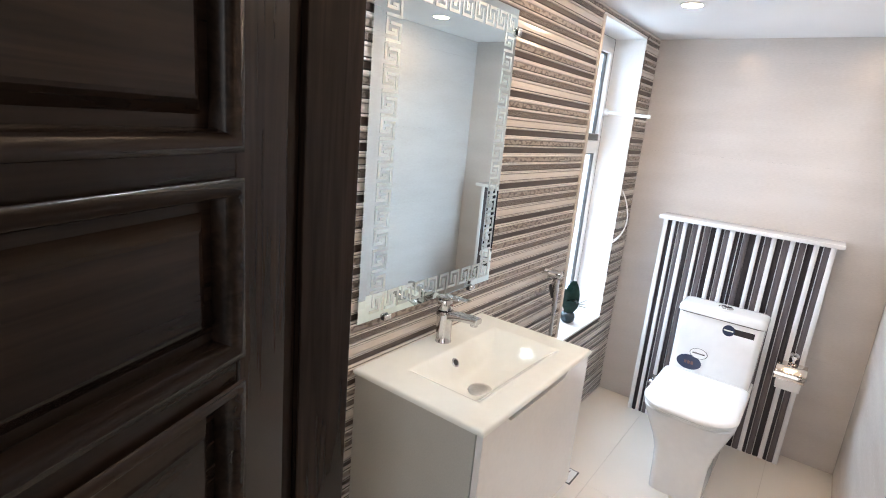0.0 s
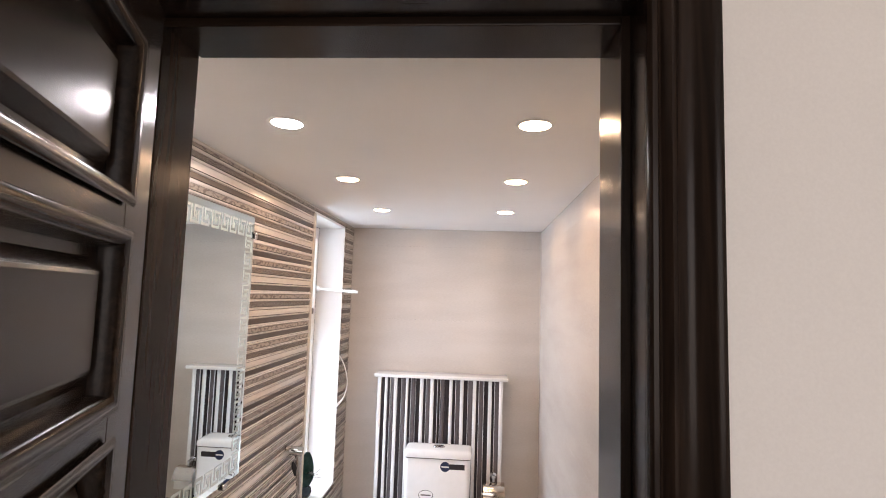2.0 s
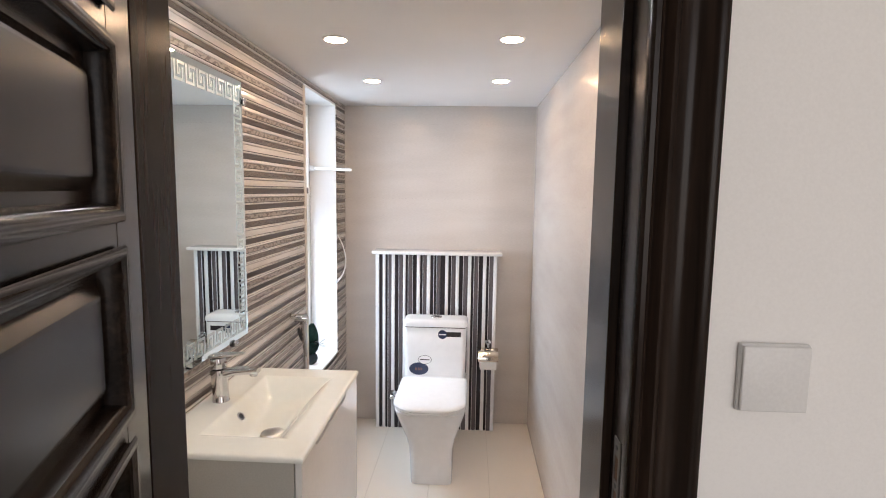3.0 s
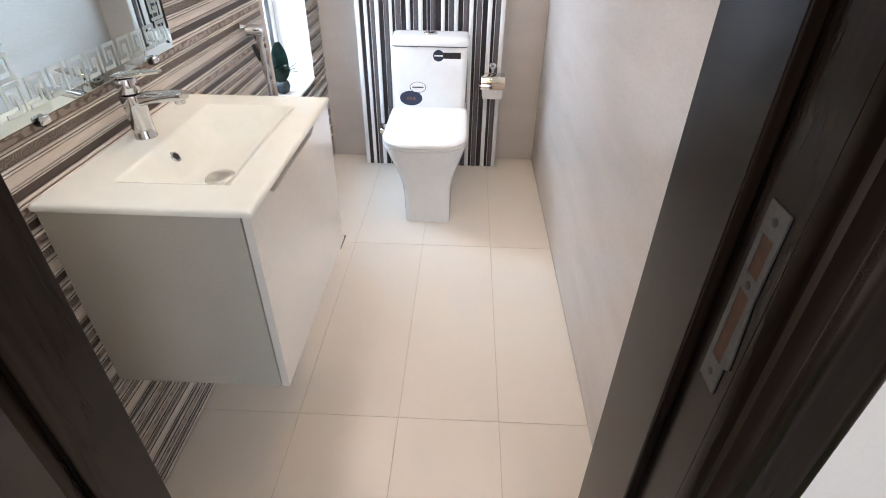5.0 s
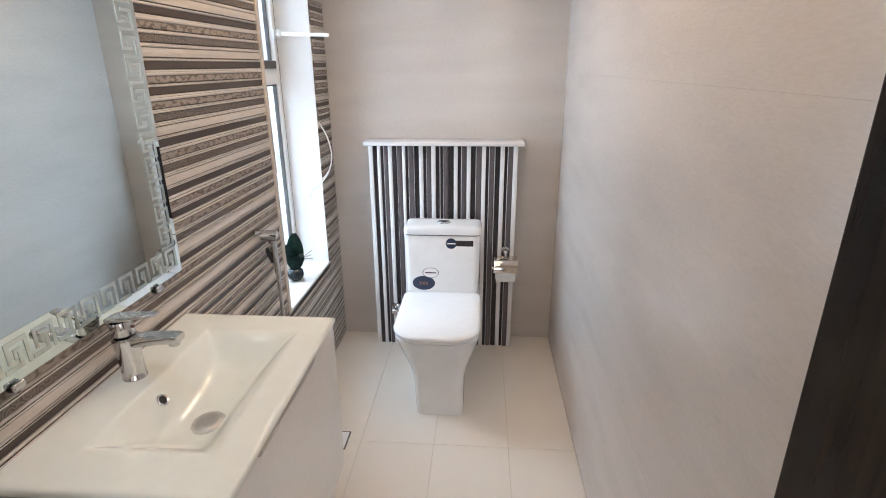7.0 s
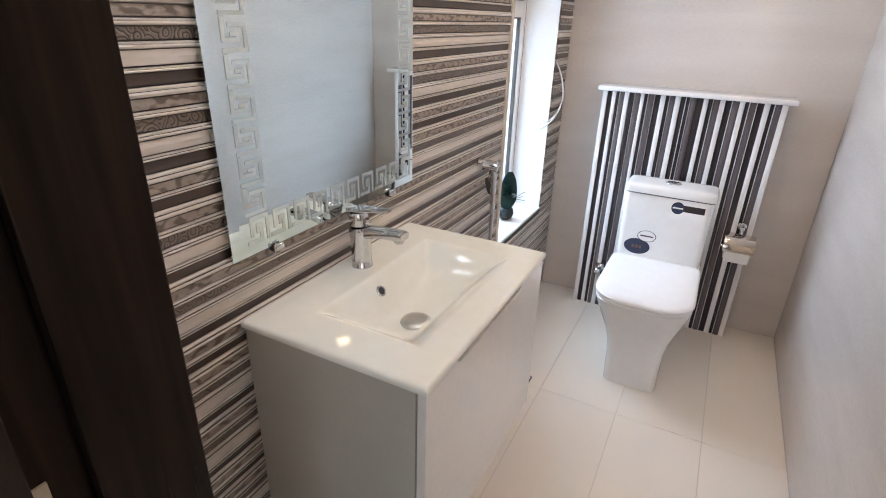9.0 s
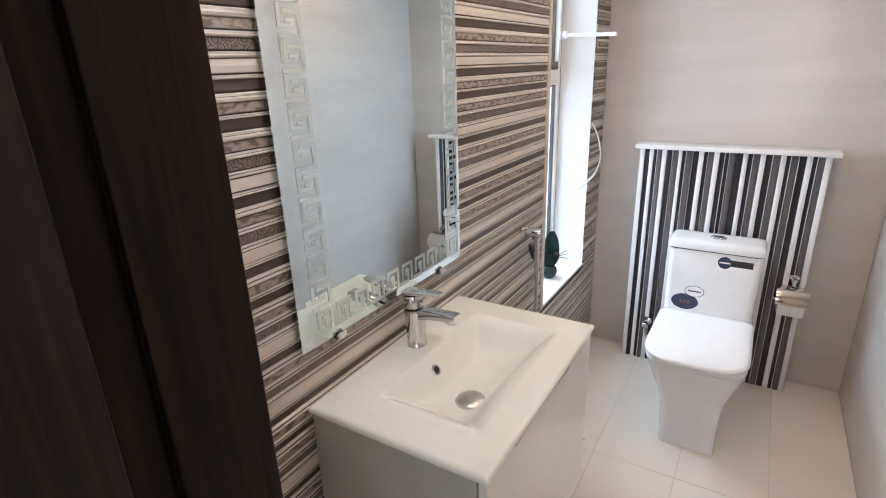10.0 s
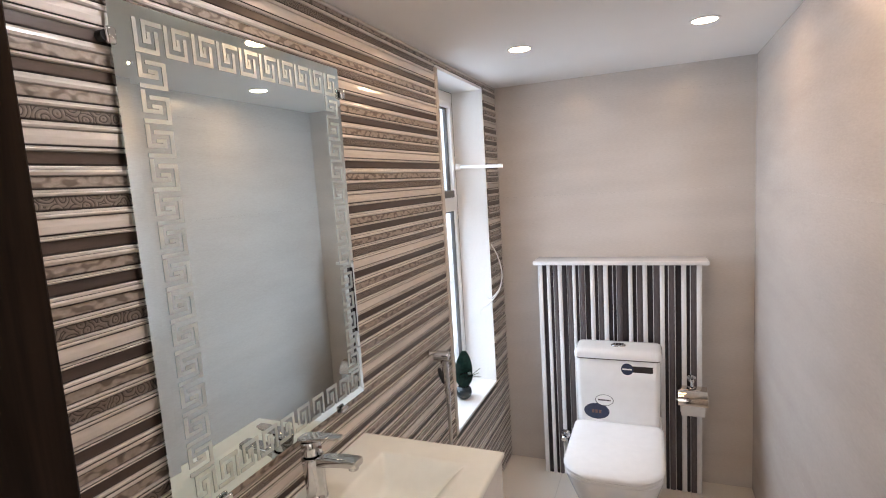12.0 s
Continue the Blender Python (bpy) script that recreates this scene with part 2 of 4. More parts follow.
M_TURF = mottled("green_turf", (0.012, 0.05, 0.012), (0.035, 0.12, 0.03), 0.8, fine=500, coarse=60, grain=1.0)
M_DARKFURN = mottled("dark_plum_upholstery", (0.05, 0.04, 0.042), (0.09, 0.075, 0.078), 0.6, fine=300, grain=0.2)
M_WOODHOLE = mottled("raw_wood_mortise", (0.06, 0.028, 0.014), (0.12, 0.058, 0.028), 0.75, fine=90, grain=0.4)


def glow(name, colour, strength):
    m = bpy.data.materials.new(name)
    m.use_nodes = True
    m.node_tree.nodes.clear()
    e = node(m, "ShaderNodeEmission", Color=(*colour, 1), Strength=strength)
    out = m.node_tree.nodes.new("ShaderNodeOutputMaterial")
    link(m, e.outputs[0], out.inputs[0])
    return m


M_GLOW_WARM = glow("warm_led", (1.0, 0.70, 0.43), LAMP_WARM)
M_GLOW_COOL = glow("cool_led", (0.93, 0.96, 1.0), LAMP_COOL)
M_GLASS = bpy.data.materials.new("clear_glass")
M_GLASS.use_nodes = True
gb = M_GLASS.node_tree.nodes["Principled BSDF"]
gb.inputs["Transmission Weight"].default_value, gb.inputs["Roughness"].default_value, gb.inputs["IOR"].default_value = 1.0, 0.0, 1.45


# ---- mesh helpers ----
def box(bm, lo, hi, bevel=0.0, segments=1):
    """A box between two corners, with its edges eased."""
    vs = [bm.verts.new((x, y, z)) for x in (lo[0], hi[0]) for y in (lo[1], hi[1]) for z in (lo[2], hi[2])]
    fs = [bm.faces.new([vs[i] for i in q]) for q in ((0, 1, 3, 2), (4, 6, 7, 5), (0, 4, 5, 1), (2, 3, 7, 6), (0, 2, 6, 4), (1, 5, 7, 3))]
    if bevel:
        es = list({e for f in fs for e in f.edges})
        bmesh.ops.bevel(bm, geom=es, offset=bevel, segments=segments, affect="EDGES", profile=0.5)


def prism(bm, outline, axis, a, b):
    """An outline of 2D points drawn out along an axis from a to b. The outline gives the other two axes in order."""
    def at(p, d):
        q = list(p)
        q.insert(axis, d)
        return q
    lo = [bm.verts.new(at(p, a)) for p in outline]
    hi = [bm.verts.new(at(p, b)) for p in outline]
    n = len(outline)
    for i in range(n):
        bm.faces.new((lo[i], lo[(i + 1) % n], hi[(i + 1) % n], hi[i]))
    bm.faces.new(lo[::-1])
    bm.faces.new(hi)


def lathe(bm, profile, m, seg=32):
    """Turns (radius, height) about z, then places it by the matrix m."""
    rings = []
    for r, z in profile:
        rings.append([bm.verts.new(m @ Vector((r * math.cos(2 * math.pi * i / seg), r * math.sin(2 * math.pi * i / seg), z))) for i in range(seg)])
    for a, b in zip(rings, rings[1:]):
        for i in range(seg):
            bm.faces.new((a[i], a[(i + 1) % seg], b[(i + 1) % seg], b[i]))
    if profile[0][0] > 1e-6:
        bm.faces.new(rings[0][::-1])
    if profile[-1][0] > 1e-6:
        bm.faces.new(rings[-1])


def tube(bm, points, radius, seg=12, steps=1):
    """A round rod through points, with optional smoothing between them; radius may be a function of 0..1."""
    pts = [Vector(p) for p in points]
    if steps > 1:
        out = []
        for i in range(len(pts) - 1):
            p0, p1, p2, p3 = pts[max(i - 1, 0)], pts[i], pts[i + 1], pts[min(i + 2, len(pts) - 1)]
            for k in range(steps):
                t = k / steps
                out.append(0.5 * (2 * p1 + (p2 - p0) * t + (2 * p0 - 5 * p1 + 4 * p2 - p3) * t * t + (3 * p1 - p0 - 3 * p2 + p3) * t ** 3))
        pts = out + [pts[-1]]
    rings = []
    side = None
    for i, p in enumerate(pts):
        d = (pts[min(i + 1, len(pts) - 1)] - pts[max(i - 1, 0)]).normalized()
        if side is None:
            side = d.orthogonal().normalized()
        side = (side - d * side.dot(d)).normalized()
        up = d.cross(side)
        r = radius(i / (len(pts) - 1)) if callable(radius) else radius
        rings.append([bm.verts.new(p + side * r * math.cos(2 * math.pi * k / seg) + up * r * math.sin(2 * math.pi * k / seg)) for k in range(seg)])
    for a, b in zip(rings, rings[1:]):
        for k in range(seg):
            bm.faces.new((a[k], a[(k + 1) % seg], b[(k + 1) % seg], b[k]))
    bm.faces.new(rings[0][::-1])
    bm.faces.new(rings[-1])


def loft(bm, sections):
    """Joins rings of equal count; closes both ends."""
    rings = [[bm.verts.new(p) for p in s] for s in sections]
    n = len(rings[0])
    for a, b in zip(rings, rings[1:]):
        for i in range(n):
            bm.faces.new((a[i], a[(i + 1) % n], b[(i + 1) % n], b[i]))
    bm.faces.new(rings[0][::-1])
    bm.faces.new(rings[-1])


def rounded(cx, cy, hx, hy, r, n=6, r_back=None):
    """A rounded rectangle's outline, anticlockwise; r_back rounds the two corners at +y."""
    out = []
    for k, (sx, sy) in enumerate(((1, 1), (-1, 1), (-1, -1), (1, -1))):
        rr = r_back if (r_back is not None and sy > 0) else r
        for i in range(n + 1):
            a = math.pi / 2 * (k + i / n)
            out.append((cx + sx * (hx - rr) + rr * math.cos(a), cy + sy * (hy - rr) + rr * math.sin(a)))
    return out


def mesh_of(name, bm, mat, smooth=None):
    bmesh.ops.recalc_face_normals(bm, faces=bm.faces[:])
    me = bpy.data.meshes.new(name)
    bm.to_mesh(me)
    bm.free()
    me.materials.append(mat)
    if smooth:
        me.polygons.foreach_set("use_smooth", [True] * len(me.polygons))
        me.set_sharp_from_angle(angle=radians(smooth))
    return me


def part(name, bm, mat, parent=None, label="", smooth=None):
    """One bmesh, in the world's place, as one mesh object under a thing or a part."""
    ob = new(name, mesh_of(name, bm, mat, smooth))
    if parent is not None:
        ob.parent = parent
        if parent.type == "EMPTY":
            ob.matrix_basis = parent.matrix_basis.inverted()
    if label:
        ob["label"] = label
    return ob


def thing(name, at, label, category, group=""):
    ob = new(name)
    ob.location = at
    ob.empty_display_size = 0.05
    ob.matrix_basis = Matrix.Translation(at)
    return tagged(ob, label, category, group)


def structure(name, bm, mat, label, category):
    return tagged(part(name, bm, mat), label, category, "", "structure")


def B():
    return bmesh.new()


# ---- the plan ----
W, H = 1.175, 2.0            # bathroom width and height; far wall at y = 0, striped wall at x = 0
IN, OUT = -2.405, -2.575     # inner and outer face of the wall with the door
DL, DR, DT = 0.306, 0.982, 1.980   # clear opening between the door stops
WY0, WY1, WZ0, WZ1 = -0.778, -0.217, 0.52, 1.965   # window opening
SHELL_X0, SHELL_X1 = -0.23, 1.335

bm = B()
box(bm, (-0.2, -2.6, -0.06), (W + 0.16, 0.16, -0.0025))
floor = structure("floor", bm, M_GROUT, "cream porcelain tiled bathroom floor with thin beige joints", "floor")

bm = B()
box(bm, (-0.012, -2.41, H), (W + 0.012, 0.012, H + 0.08))
structure("ceiling", bm, M_CEILING, "smooth white painted bathroom ceiling", "ceiling")

# Striped wall: solid backing round the window opening.
bm = B()
box(bm, (SHELL_X0, OUT + 0.012, -0.05), (-0.006, WY0 - 0.006, H + 0.09))
box(bm, (SHELL_X0, WY1 + 0.01, -0.05), (-0.006, 0.16, H + 0.09))
box(bm, (SHELL_X0, WY0 - 0.006, -0.05), (-0.006, WY1 + 0.01, WZ0 - 0.012))
box(bm, (SHELL_X0, WY0 - 0.006, WZ1 + 0.012), (-0.006, WY1 + 0.01, H + 0.09))
wall_west = structure("wall_west", bm, M_GROOVE, "wall clad in horizontal striped relief tiles, cream and umber", "wall")

bm = B()
box(bm, (-0.006, 0.008, -0.05), (W + 0.16, 0.16, H + 0.1))
wall_north = structure("wall_north", bm, M_WALLTILE, "pale greige tiled end wall behind the toilet", "wall")

bm = B()
box(bm, (W + 0.008, OUT + 0.012, -0.05), (SHELL_X1 - 0.004, 0.008, H + 0.09))
box(bm, (SHELL_X1 - 0.12, IN, H + 0.09), (SHELL_X1 - 0.004, 1.4, 2.6))
box(bm, (W + 0.16, 0.008, -0.05), (SHELL_X1 - 0.004, 1.4, 2.0))
wall_east = structure("wall_east", bm, M_WALLTILE, "pale greige satin tiled wall", "wall")

# Wall with the door: two piers and the piece above.
bm = B()
box(bm, (-1.6, OUT, -0.05), (DL - 0.03, IN - 0.005, 2.7))
box(bm, (DR + 0.03, OUT, -0.05), (SHELL_X1, IN - 0.005, 2.7))
box(bm, (DL - 0.03, OUT, DT + 0.03), (DR + 0.03, IN - 0.005, 2.7))
structure("wall_south", bm, M_HALLWALL, "off-white painted wall round the bathroom door", "wall")

# ---- hall ----
bm = B()
box(bm, (-1.6, -5.6, -0.06), (1.34, OUT - 0.03, 0.0))
box(bm, (DL - 0.03, OUT - 0.03, -0.06), (DR + 0.03, -2.41, -0.002))
structure("hall_floor", bm, M_FLOOR, "pale tiled hall floor", "floor")
bm = B()
box(bm, (1.34, -5.6, -0.06), (2.07, 1.4, 0.0))
tagged(part("turf", bm, M_TURF), "green artificial turf strip beside a granite step", "turf", "", "structure")
# Ceiling and outer walls are unseen, added to close the hall's light in.
bm = B()
box(bm, (-1.6, -5.6, 2.6), (4.6, 1.4, 2.7))
structure("unseen_hall_ceiling", bm, M_CEILING, "white hall ceiling, unseen, added to enclose the light", "ceiling")
bm = B()
box(bm, (-1.7, -5.6, -0.05), (-1.6, -2.405, 2.7))
structure("added_hall_wall_west", bm, M_HALLWALL, "off-white hall wall, unseen, added to enclose the light", "wall")
# Unseen north and south walls, their openings added for the fill lamps.
bm = B()
for lo, hi in (((1.335, 1.4, -0.05), (4.6, 1.5, 0.6)), ((1.335, 1.4, 2.45), (4.6, 1.5, 2.7)), ((1.335, 1.4, 0.6), (2.0, 1.5, 2.45)), ((4.4, 1.4, 0.6), (4.6, 1.5, 2.45))):
    box(bm, lo, hi)
structure("added_hall_wall_north", bm, M_HALLWALL, "unseen off-white hall wall with an added opening for fill light", "wall")
bm = B()
for lo, hi in (((-1.6, -5.6, -0.05), (4.6, -5.5, 0.75)), ((-1.6, -5.6, 2.45), (4.6, -5.5, 2.7)), ((-1.6, -5.6, 0.75), (0.4, -5.5, 2.45)), ((2.8, -5.6, 0.75), (4.6, -5.5, 2.45))):
    box(bm, lo, hi)
structure("added_hall_wall_south", bm, M_HALLWALL, "unseen off-white hall wall with an added opening for fill light", "wall")
bm = B()
box(bm, (4.5, -5.5, -0.05), (4.6, 1.4, 2.7))
structure("added_hall_wall_east", bm, M_HALLWALL, "off-white hall wall, unseen, added to enclose the light", "wall")

# Raised platform with a granite edge.
step = thing("platform_step", (2.4, -2.0, 0.0), "raised white tiled platform with a grey granite edge", "step")
bm = B()
box(bm, (2.085, -5.5, 0.0), (2.10, 1.4, 0.105))
part("riser", bm, M_RISER, step, "pale grey tiled riser")
bm = B()
box(bm, (2.065, -5.5, 0.105), (2.25, 1.4, 0.135), 0.004)
part("granite_nosing", bm, M_GRANITE, step, "speckled grey granite nosing")
bm = B()
box(bm, (2.1, -5.5, 0.0), (4.5, 1.4, 0.104))
box(bm, (2.25, -5.5, 0.104), (4.5, 1.4, 0.132))
part("platform_top", bm, M_FLOOR, step, "polished white floor tiles")

sofa = thing("dark_sofa", (3.4, -0.2, 0.132), "low dark plum upholstered sofa standing on the platform", "sofa")
for name, lo, hi in (("seat", (3.0, -0.55, 0.2), (4.3, 0.2, 0.45)), ("backrest", (3.0, 0.2, 0.2), (4.3, 0.4, 0.85)), ("base", (3.03, -0.5, 0.132), (4.27, 0.38, 0.2))):
    bm = B()
    box(bm, lo, hi, 0.03 if name != "base" else 0.005, 3)
    part(name, bm, M_DARKFURN, sofa, smooth=40)

# ---- window ----
window = tagged(new("window_1"), "narrow white framed window with an open upper sash", "window", "", "structure")
bm = B()
box(bm, (-0.155, WY0 - 0.006, WZ0 - 0.012), (0.004, WY1 + 0.006, WZ0), 0.002)
part("window_sill", bm, M_WHITE_PAINT, window, "white window sill")
bm = B()
box(bm, (-0.155, WY1, WZ0), (-0.001, WY1 + 0.01, WZ1))
part("far_reveal", bm, M_WHITE_PAINT, window)
bm = B()
box(bm, (-0.155, WY0 - 0.006, WZ0), (-0.004, WY0 - 0.0005, WZ1))
part("near_reveal", bm, M_WHITE_PAINT, window)
bm = B()
box(bm, (-0.155, WY0 - 0.006, WZ1), (-0.001, WY1 + 0.006, WZ1 + 0.012))
part("head_reveal", bm, M_WHITE_PAINT, window)
FX0, FX1 = -0.215, -0.155


def bar(name, lo, hi, mat=M_PLASTIC, parent=window, bevel=0.004):
    b = B()
    box(b, lo, hi, bevel, 2)
    return part(name, b, mat, parent, smooth=40)


bar("frame_head", (FX0, WY0, WZ1 - 0.05), (FX1, WY1, WZ1))
bar("frame_foot", (FX0, WY0, WZ0), (FX1, WY1, WZ0 + 0.04))
bar("frame_jamb", (FX0, WY0, WZ0 + 0.04), (FX1, WY0 + 0.032, WZ1 - 0.05))
bar("frame_jamb", (FX0, WY1 - 0.032, WZ0 + 0.04), (FX1, WY1, WZ1 - 0.05))
bar("transom", (FX0, WY0 + 0.032, 1.395), (FX1, WY1 - 0.032, 1.462))
for z0, z1 in ((WZ0 + 0.04, 1.395), (1.462, WZ1 - 0.05)):
    y0, y1 = WY0 + 0.032, WY1 - 0.032
    g = B()
    box(g, (-0.189, y0, z0), (-0.183, y1, z1))
    pane = part("pane", g, M_GLASS, window, "clear glass pane")
    pane.visible_shadow = False
    inset = 0.024 if z0 > 1 else 0.0
    if inset:
        for lo, hi in (((-0.176, y0, z0), (-0.146, y0 + inset, z1)), ((-0.176, y1 - inset, z0), (-0.146, y1, z1)), ((-0.176, y0 + inset, z1 - inset), (-0.146, y1 - inset, z1))):
            bar("sash_bar", lo, hi)
        bar("sash_rail", (-0.176, y0 + inset, z0), (-0.146, y1 - inset, z0 + 0.034), M_DULL)
    y0, y1, z1 = y0 + inset, y1 - inset, z1 - inset
    for lo, hi in (((-0.182, y0, z0), (-0.166, y0 + 0.007, z1)), ((-0.182, y1 - 0.007, z0), (-0.166, y1, z1)), ((-0.182, y0 + 0.007, z0), (-0.166, y1 - 0.007, z0 + 0.007)), ((-0.182, y0 + 0.007, z1 - 0.007), (-0.166, y1 - 0.007, z1))):
        b = B()
        box(b, lo, hi)
        part("gasket", b, M_DULL, window, "dark gasket")

stay = thing("window_stay", (-0.146, -0.262, 1.60), "white window stay rod with a round pivot, sticking into the room", "window stay")
bm = B()
lathe(bm, [(0.0, -0.014), (0.012, -0.012), (0.017, -0.004), (0.017, 0.006), (0.012, 0.014), (0.0, 0.016)], pose(-0.128, -0.262, 1.607, 0, 90, 0), 24)
part("pivot", bm, M_PLASTIC, stay, smooth=50)
bm = B()
a, b2 = Vector((-0.128, -0.262, 1.607)), Vector((0.13, -0.381, 1.594))
d = (b2 - a).normalized()
s = Vector((-d.y, d.x, 0)) * 0.003
u = Vector((0, 0, 0.007))
loft(bm, [[p - s - u, p + s - u, p + s + u, p - s + u] for p in (a, a + (b2 - a) * 0.5, b2)])
part("rod", bm, M_PLASTIC, stay)
bm = B()
box(bm, (-0.1465, -0.284, 1.588), (-0.138, -0.24, 1.626), 0.003, 2)
part("bracket", bm, M_PLASTIC, stay)

bm = B()
tube(bm, [(0.002, -0.20, 1.22), (0.03, -0.18, 1.15), (0.045, -0.175, 1.06), (0.03, -0.2, 0.98), (-0.01, -0.235, 0.925), (-0.045, -0.25, 0.90), (-0.055, -0.26, 0.865)], 0.0035, 8, 6)
cable = tagged(part("white_cable", bm, M_PLASTIC, smooth=60), "loose white cable hanging from the wall beside the window", "cable")
bm = B()
tube(bm, [(0.03, -0.2, 0.985), (0.012, -0.215, 0.96), (-0.01, -0.225, 0.945), (-0.03, -0.215, 0.955)], 0.003, 8, 6)
part("loose_end", bm, M_PLASTIC, cable, smooth=60)

# ---- door frame ----
frame_thing = tagged(new("door_frame"), "dark stained wooden door frame with moulded architrave", "door frame", "", "structure")


def upright(name, lo, hi, mat=M_WOOD_V, bevel=0.002):
    b = B()
    box(b, lo, hi, bevel, 2)
    return part(name, b, mat, frame_thing)


upright("stop", (DL - 0.03, -2.512, 0.0), (DL, -2.411, DT + 0.03))
upright("stop", (DR, -2.512, 0.0), (DR + 0.03, -2.384, DT + 0.03))
upright("jamb", (DL - 0.03, OUT - 0.002, 0.0), (DL - 0.012, -2.512, DT + 0.03))
strike_jamb = upright("jamb", (DR + 0.012, OUT - 0.002, 0.0), (DR + 0.03, -2.512, DT + 0.03))
upright("head_stop", (DL, -2.512, DT), (DR, -2.405, DT + 0.03), M_WOOD_H)
upright("head_jamb", (DL - 0.012, OUT - 0.002, DT + 0.012), (DR + 0.012, -2.512, DT + 0.03), M_WOOD_H)

# Architrave section: distance from the opening, then how far it stands off the wall.
SECTION = [(0.0, 0.0), (0.0, 0.014), (0.004, 0.019), (0.010, 0.019), (0.013, 0.014), (0.016, 0.013), (0.020, 0.019), (0.026, 0.023), (0.032, 0.021), (0.036, 0.015), (0.048, 0.013), (0.058, 0.014), (0.061, 0.018), (0.066, 0.019), (0.072, 0.026), (0.080, 0.029), (0.086, 0.026), (0.088, 0.0)]
for x0, sx in ((DR + 0.012, 1), (DL - 0.012, -1)):
    b = B()
    prism(b, [(x0 + sx * p, OUT - 0.001 - q) for p, q in SECTION], 2, 0.0, DT + 0.012 + 0.088)
    part("architrave", b, M_WOOD_V, frame_thing, smooth=50)
b = B()
prism(b, [(OUT - 0.001 - q, DT + 0.012 + p) for p, q in SECTION], 0, DL - 0.012, DR + 0.012)
part("head_architrave", b, M_WOOD_H, frame_thing, smooth=50)

# Plate, lip and mortises are coloured dark to imitate the shade on this jamb.
strike = thing("strike_plate", (DR + 0.0115, -2.542, 1.04), "steel strike plate, darkened for shade, let into the dark door jamb", "strike plate")
bm = B()
px = DR + 0.0105
PLATE = (0.974, 1.003, 1.075, 1.090, 1.125, 1.150)
for y0, y1, z0, z1 in ((-2.562, -2.556, PLATE[0], PLATE[5]), (-2.541, -2.535, PLATE[0], PLATE[5])) + tuple((-2.556, -2.541, PLATE[k], PLATE[k + 1]) for k in (0, 2, 4)):
    box(bm, (px, y0, z0), (px + 0.0015, y1, z1))
part("plate", bm, M_DULL, strike)
for z0, z1 in (PLATE[1:3], PLATE[3:5]):
    b = B()
    box(b, (px + 0.0009, -2.556, z0), (px + 0.0014, -2.541, z1))
    part("mortise", b, M_WOODHOLE, strike, "raw wood mortise")
b = B()
prism(b, [(-2.562, PLATE[1] + 0.002), (-2.562, PLATE[2]), (-2.568, PLATE[1] + 0.014), (-2.568, PLATE[1] + 0.006)], 0, px, px + 0.0014)
part("lip", b, M_DULL, strike, "bent steel lip, darkened for shade")
for z0 in (0.988, 1.0825, 1.138):
    b = B()
    lathe(b, [(0.0, 0.0008), (0.0035, 0.0005), (0.0038, 0.0)], pose(px, -2.5485, z0, 0, -90, 0), 12)
    part("screw", b, M_BLACK, strike)

# ---- door leaf ----
LEAF_W, LEAF_T, LEAF_H = 0.655, 0.040, 1.965
leaf_pose = pose(0.302, -2.578, 0.008, 0, 0, -70)
door = tagged(new("door_1"), "dark stained panelled wooden door standing open", "door", "", "structure")
door.matrix_basis = leaf_pose


def leaf_part(name, bm, mat, smooth=None, label=""):
    ob = new(name, mesh_of(name, bm, mat, smooth))
    ob.parent = door
    if label:
        ob["label"] = label
    return ob


STILE = 0.098
for u0 in (0.0, LEAF_W - STILE):
    b = B()
    box(b, (u0, 0, 0), (u0 + STILE, LEAF_T, LEAF_H), 0.002, 2)
    leaf_part("stile", b, M_WOOD_V)
tops = [1.885 - 0.237 * i for i in range(7)]
edges = [LEAF_H] + [z for t in tops for z in (t - 0.008, t - 0.206)] + [0.0]
for z1, z0 in zip(edges[::2], edges[1::2]):
    b = B()
    box(b, (STILE, 0, z0), (LEAF_W - STILE, LEAF_T, z1), 0.001)
    leaf_part("rail", b, M_WOOD_H)
for t in tops:
    z1, z0 = t - 0.008, t - 0.206
    u0, u1 = STILE, LEAF_W - STILE
    b = B()
    loft(b, [[(u0 + i, v, z0 + i), (u1 - i, v, z0 + i), (u1 - i, v, z1 - i), (u0 + i, v, z1 - i)] for i, v in ((0.0, 0.010), (0.0, 0.022), (0.030, 0.022), (0.045, 0.033), (0.049, 0.034))])
    leaf_part("panel", b, M_WOOD_H)
    # Bolection bead round the panel: four mitred mouldings with one rounded section.
    prof = [(0.0, 0.020), (0.0, 0.042), (-0.006, 0.0465), (-0.003, 0.050), (0.005, 0.050), (0.011, 0.046), (0.015, 0.038), (0.018, 0.026), (0.018, 0.020)]
    b = B()
    corners = ((u0, z0, 1, 1), (u1, z0, -1, 1), (u1, z1, -1, -1), (u0, z1, 1, -1))
    rings = [[b.verts.new((cu + su * p, v, cz + sz * p)) for p, v in prof] for cu, cz, su, sz in corners]
    for i in range(4):
        r0, r1 = rings[i], rings[(i + 1) % 4]
        for k in range(len(prof)):
            b.faces.new((r0[k], r0[(k + 1) % len(prof)], r1[(k + 1) % len(prof)], r1[k]))
    leaf_part("bead", b, M_WOOD_H, smooth=50)

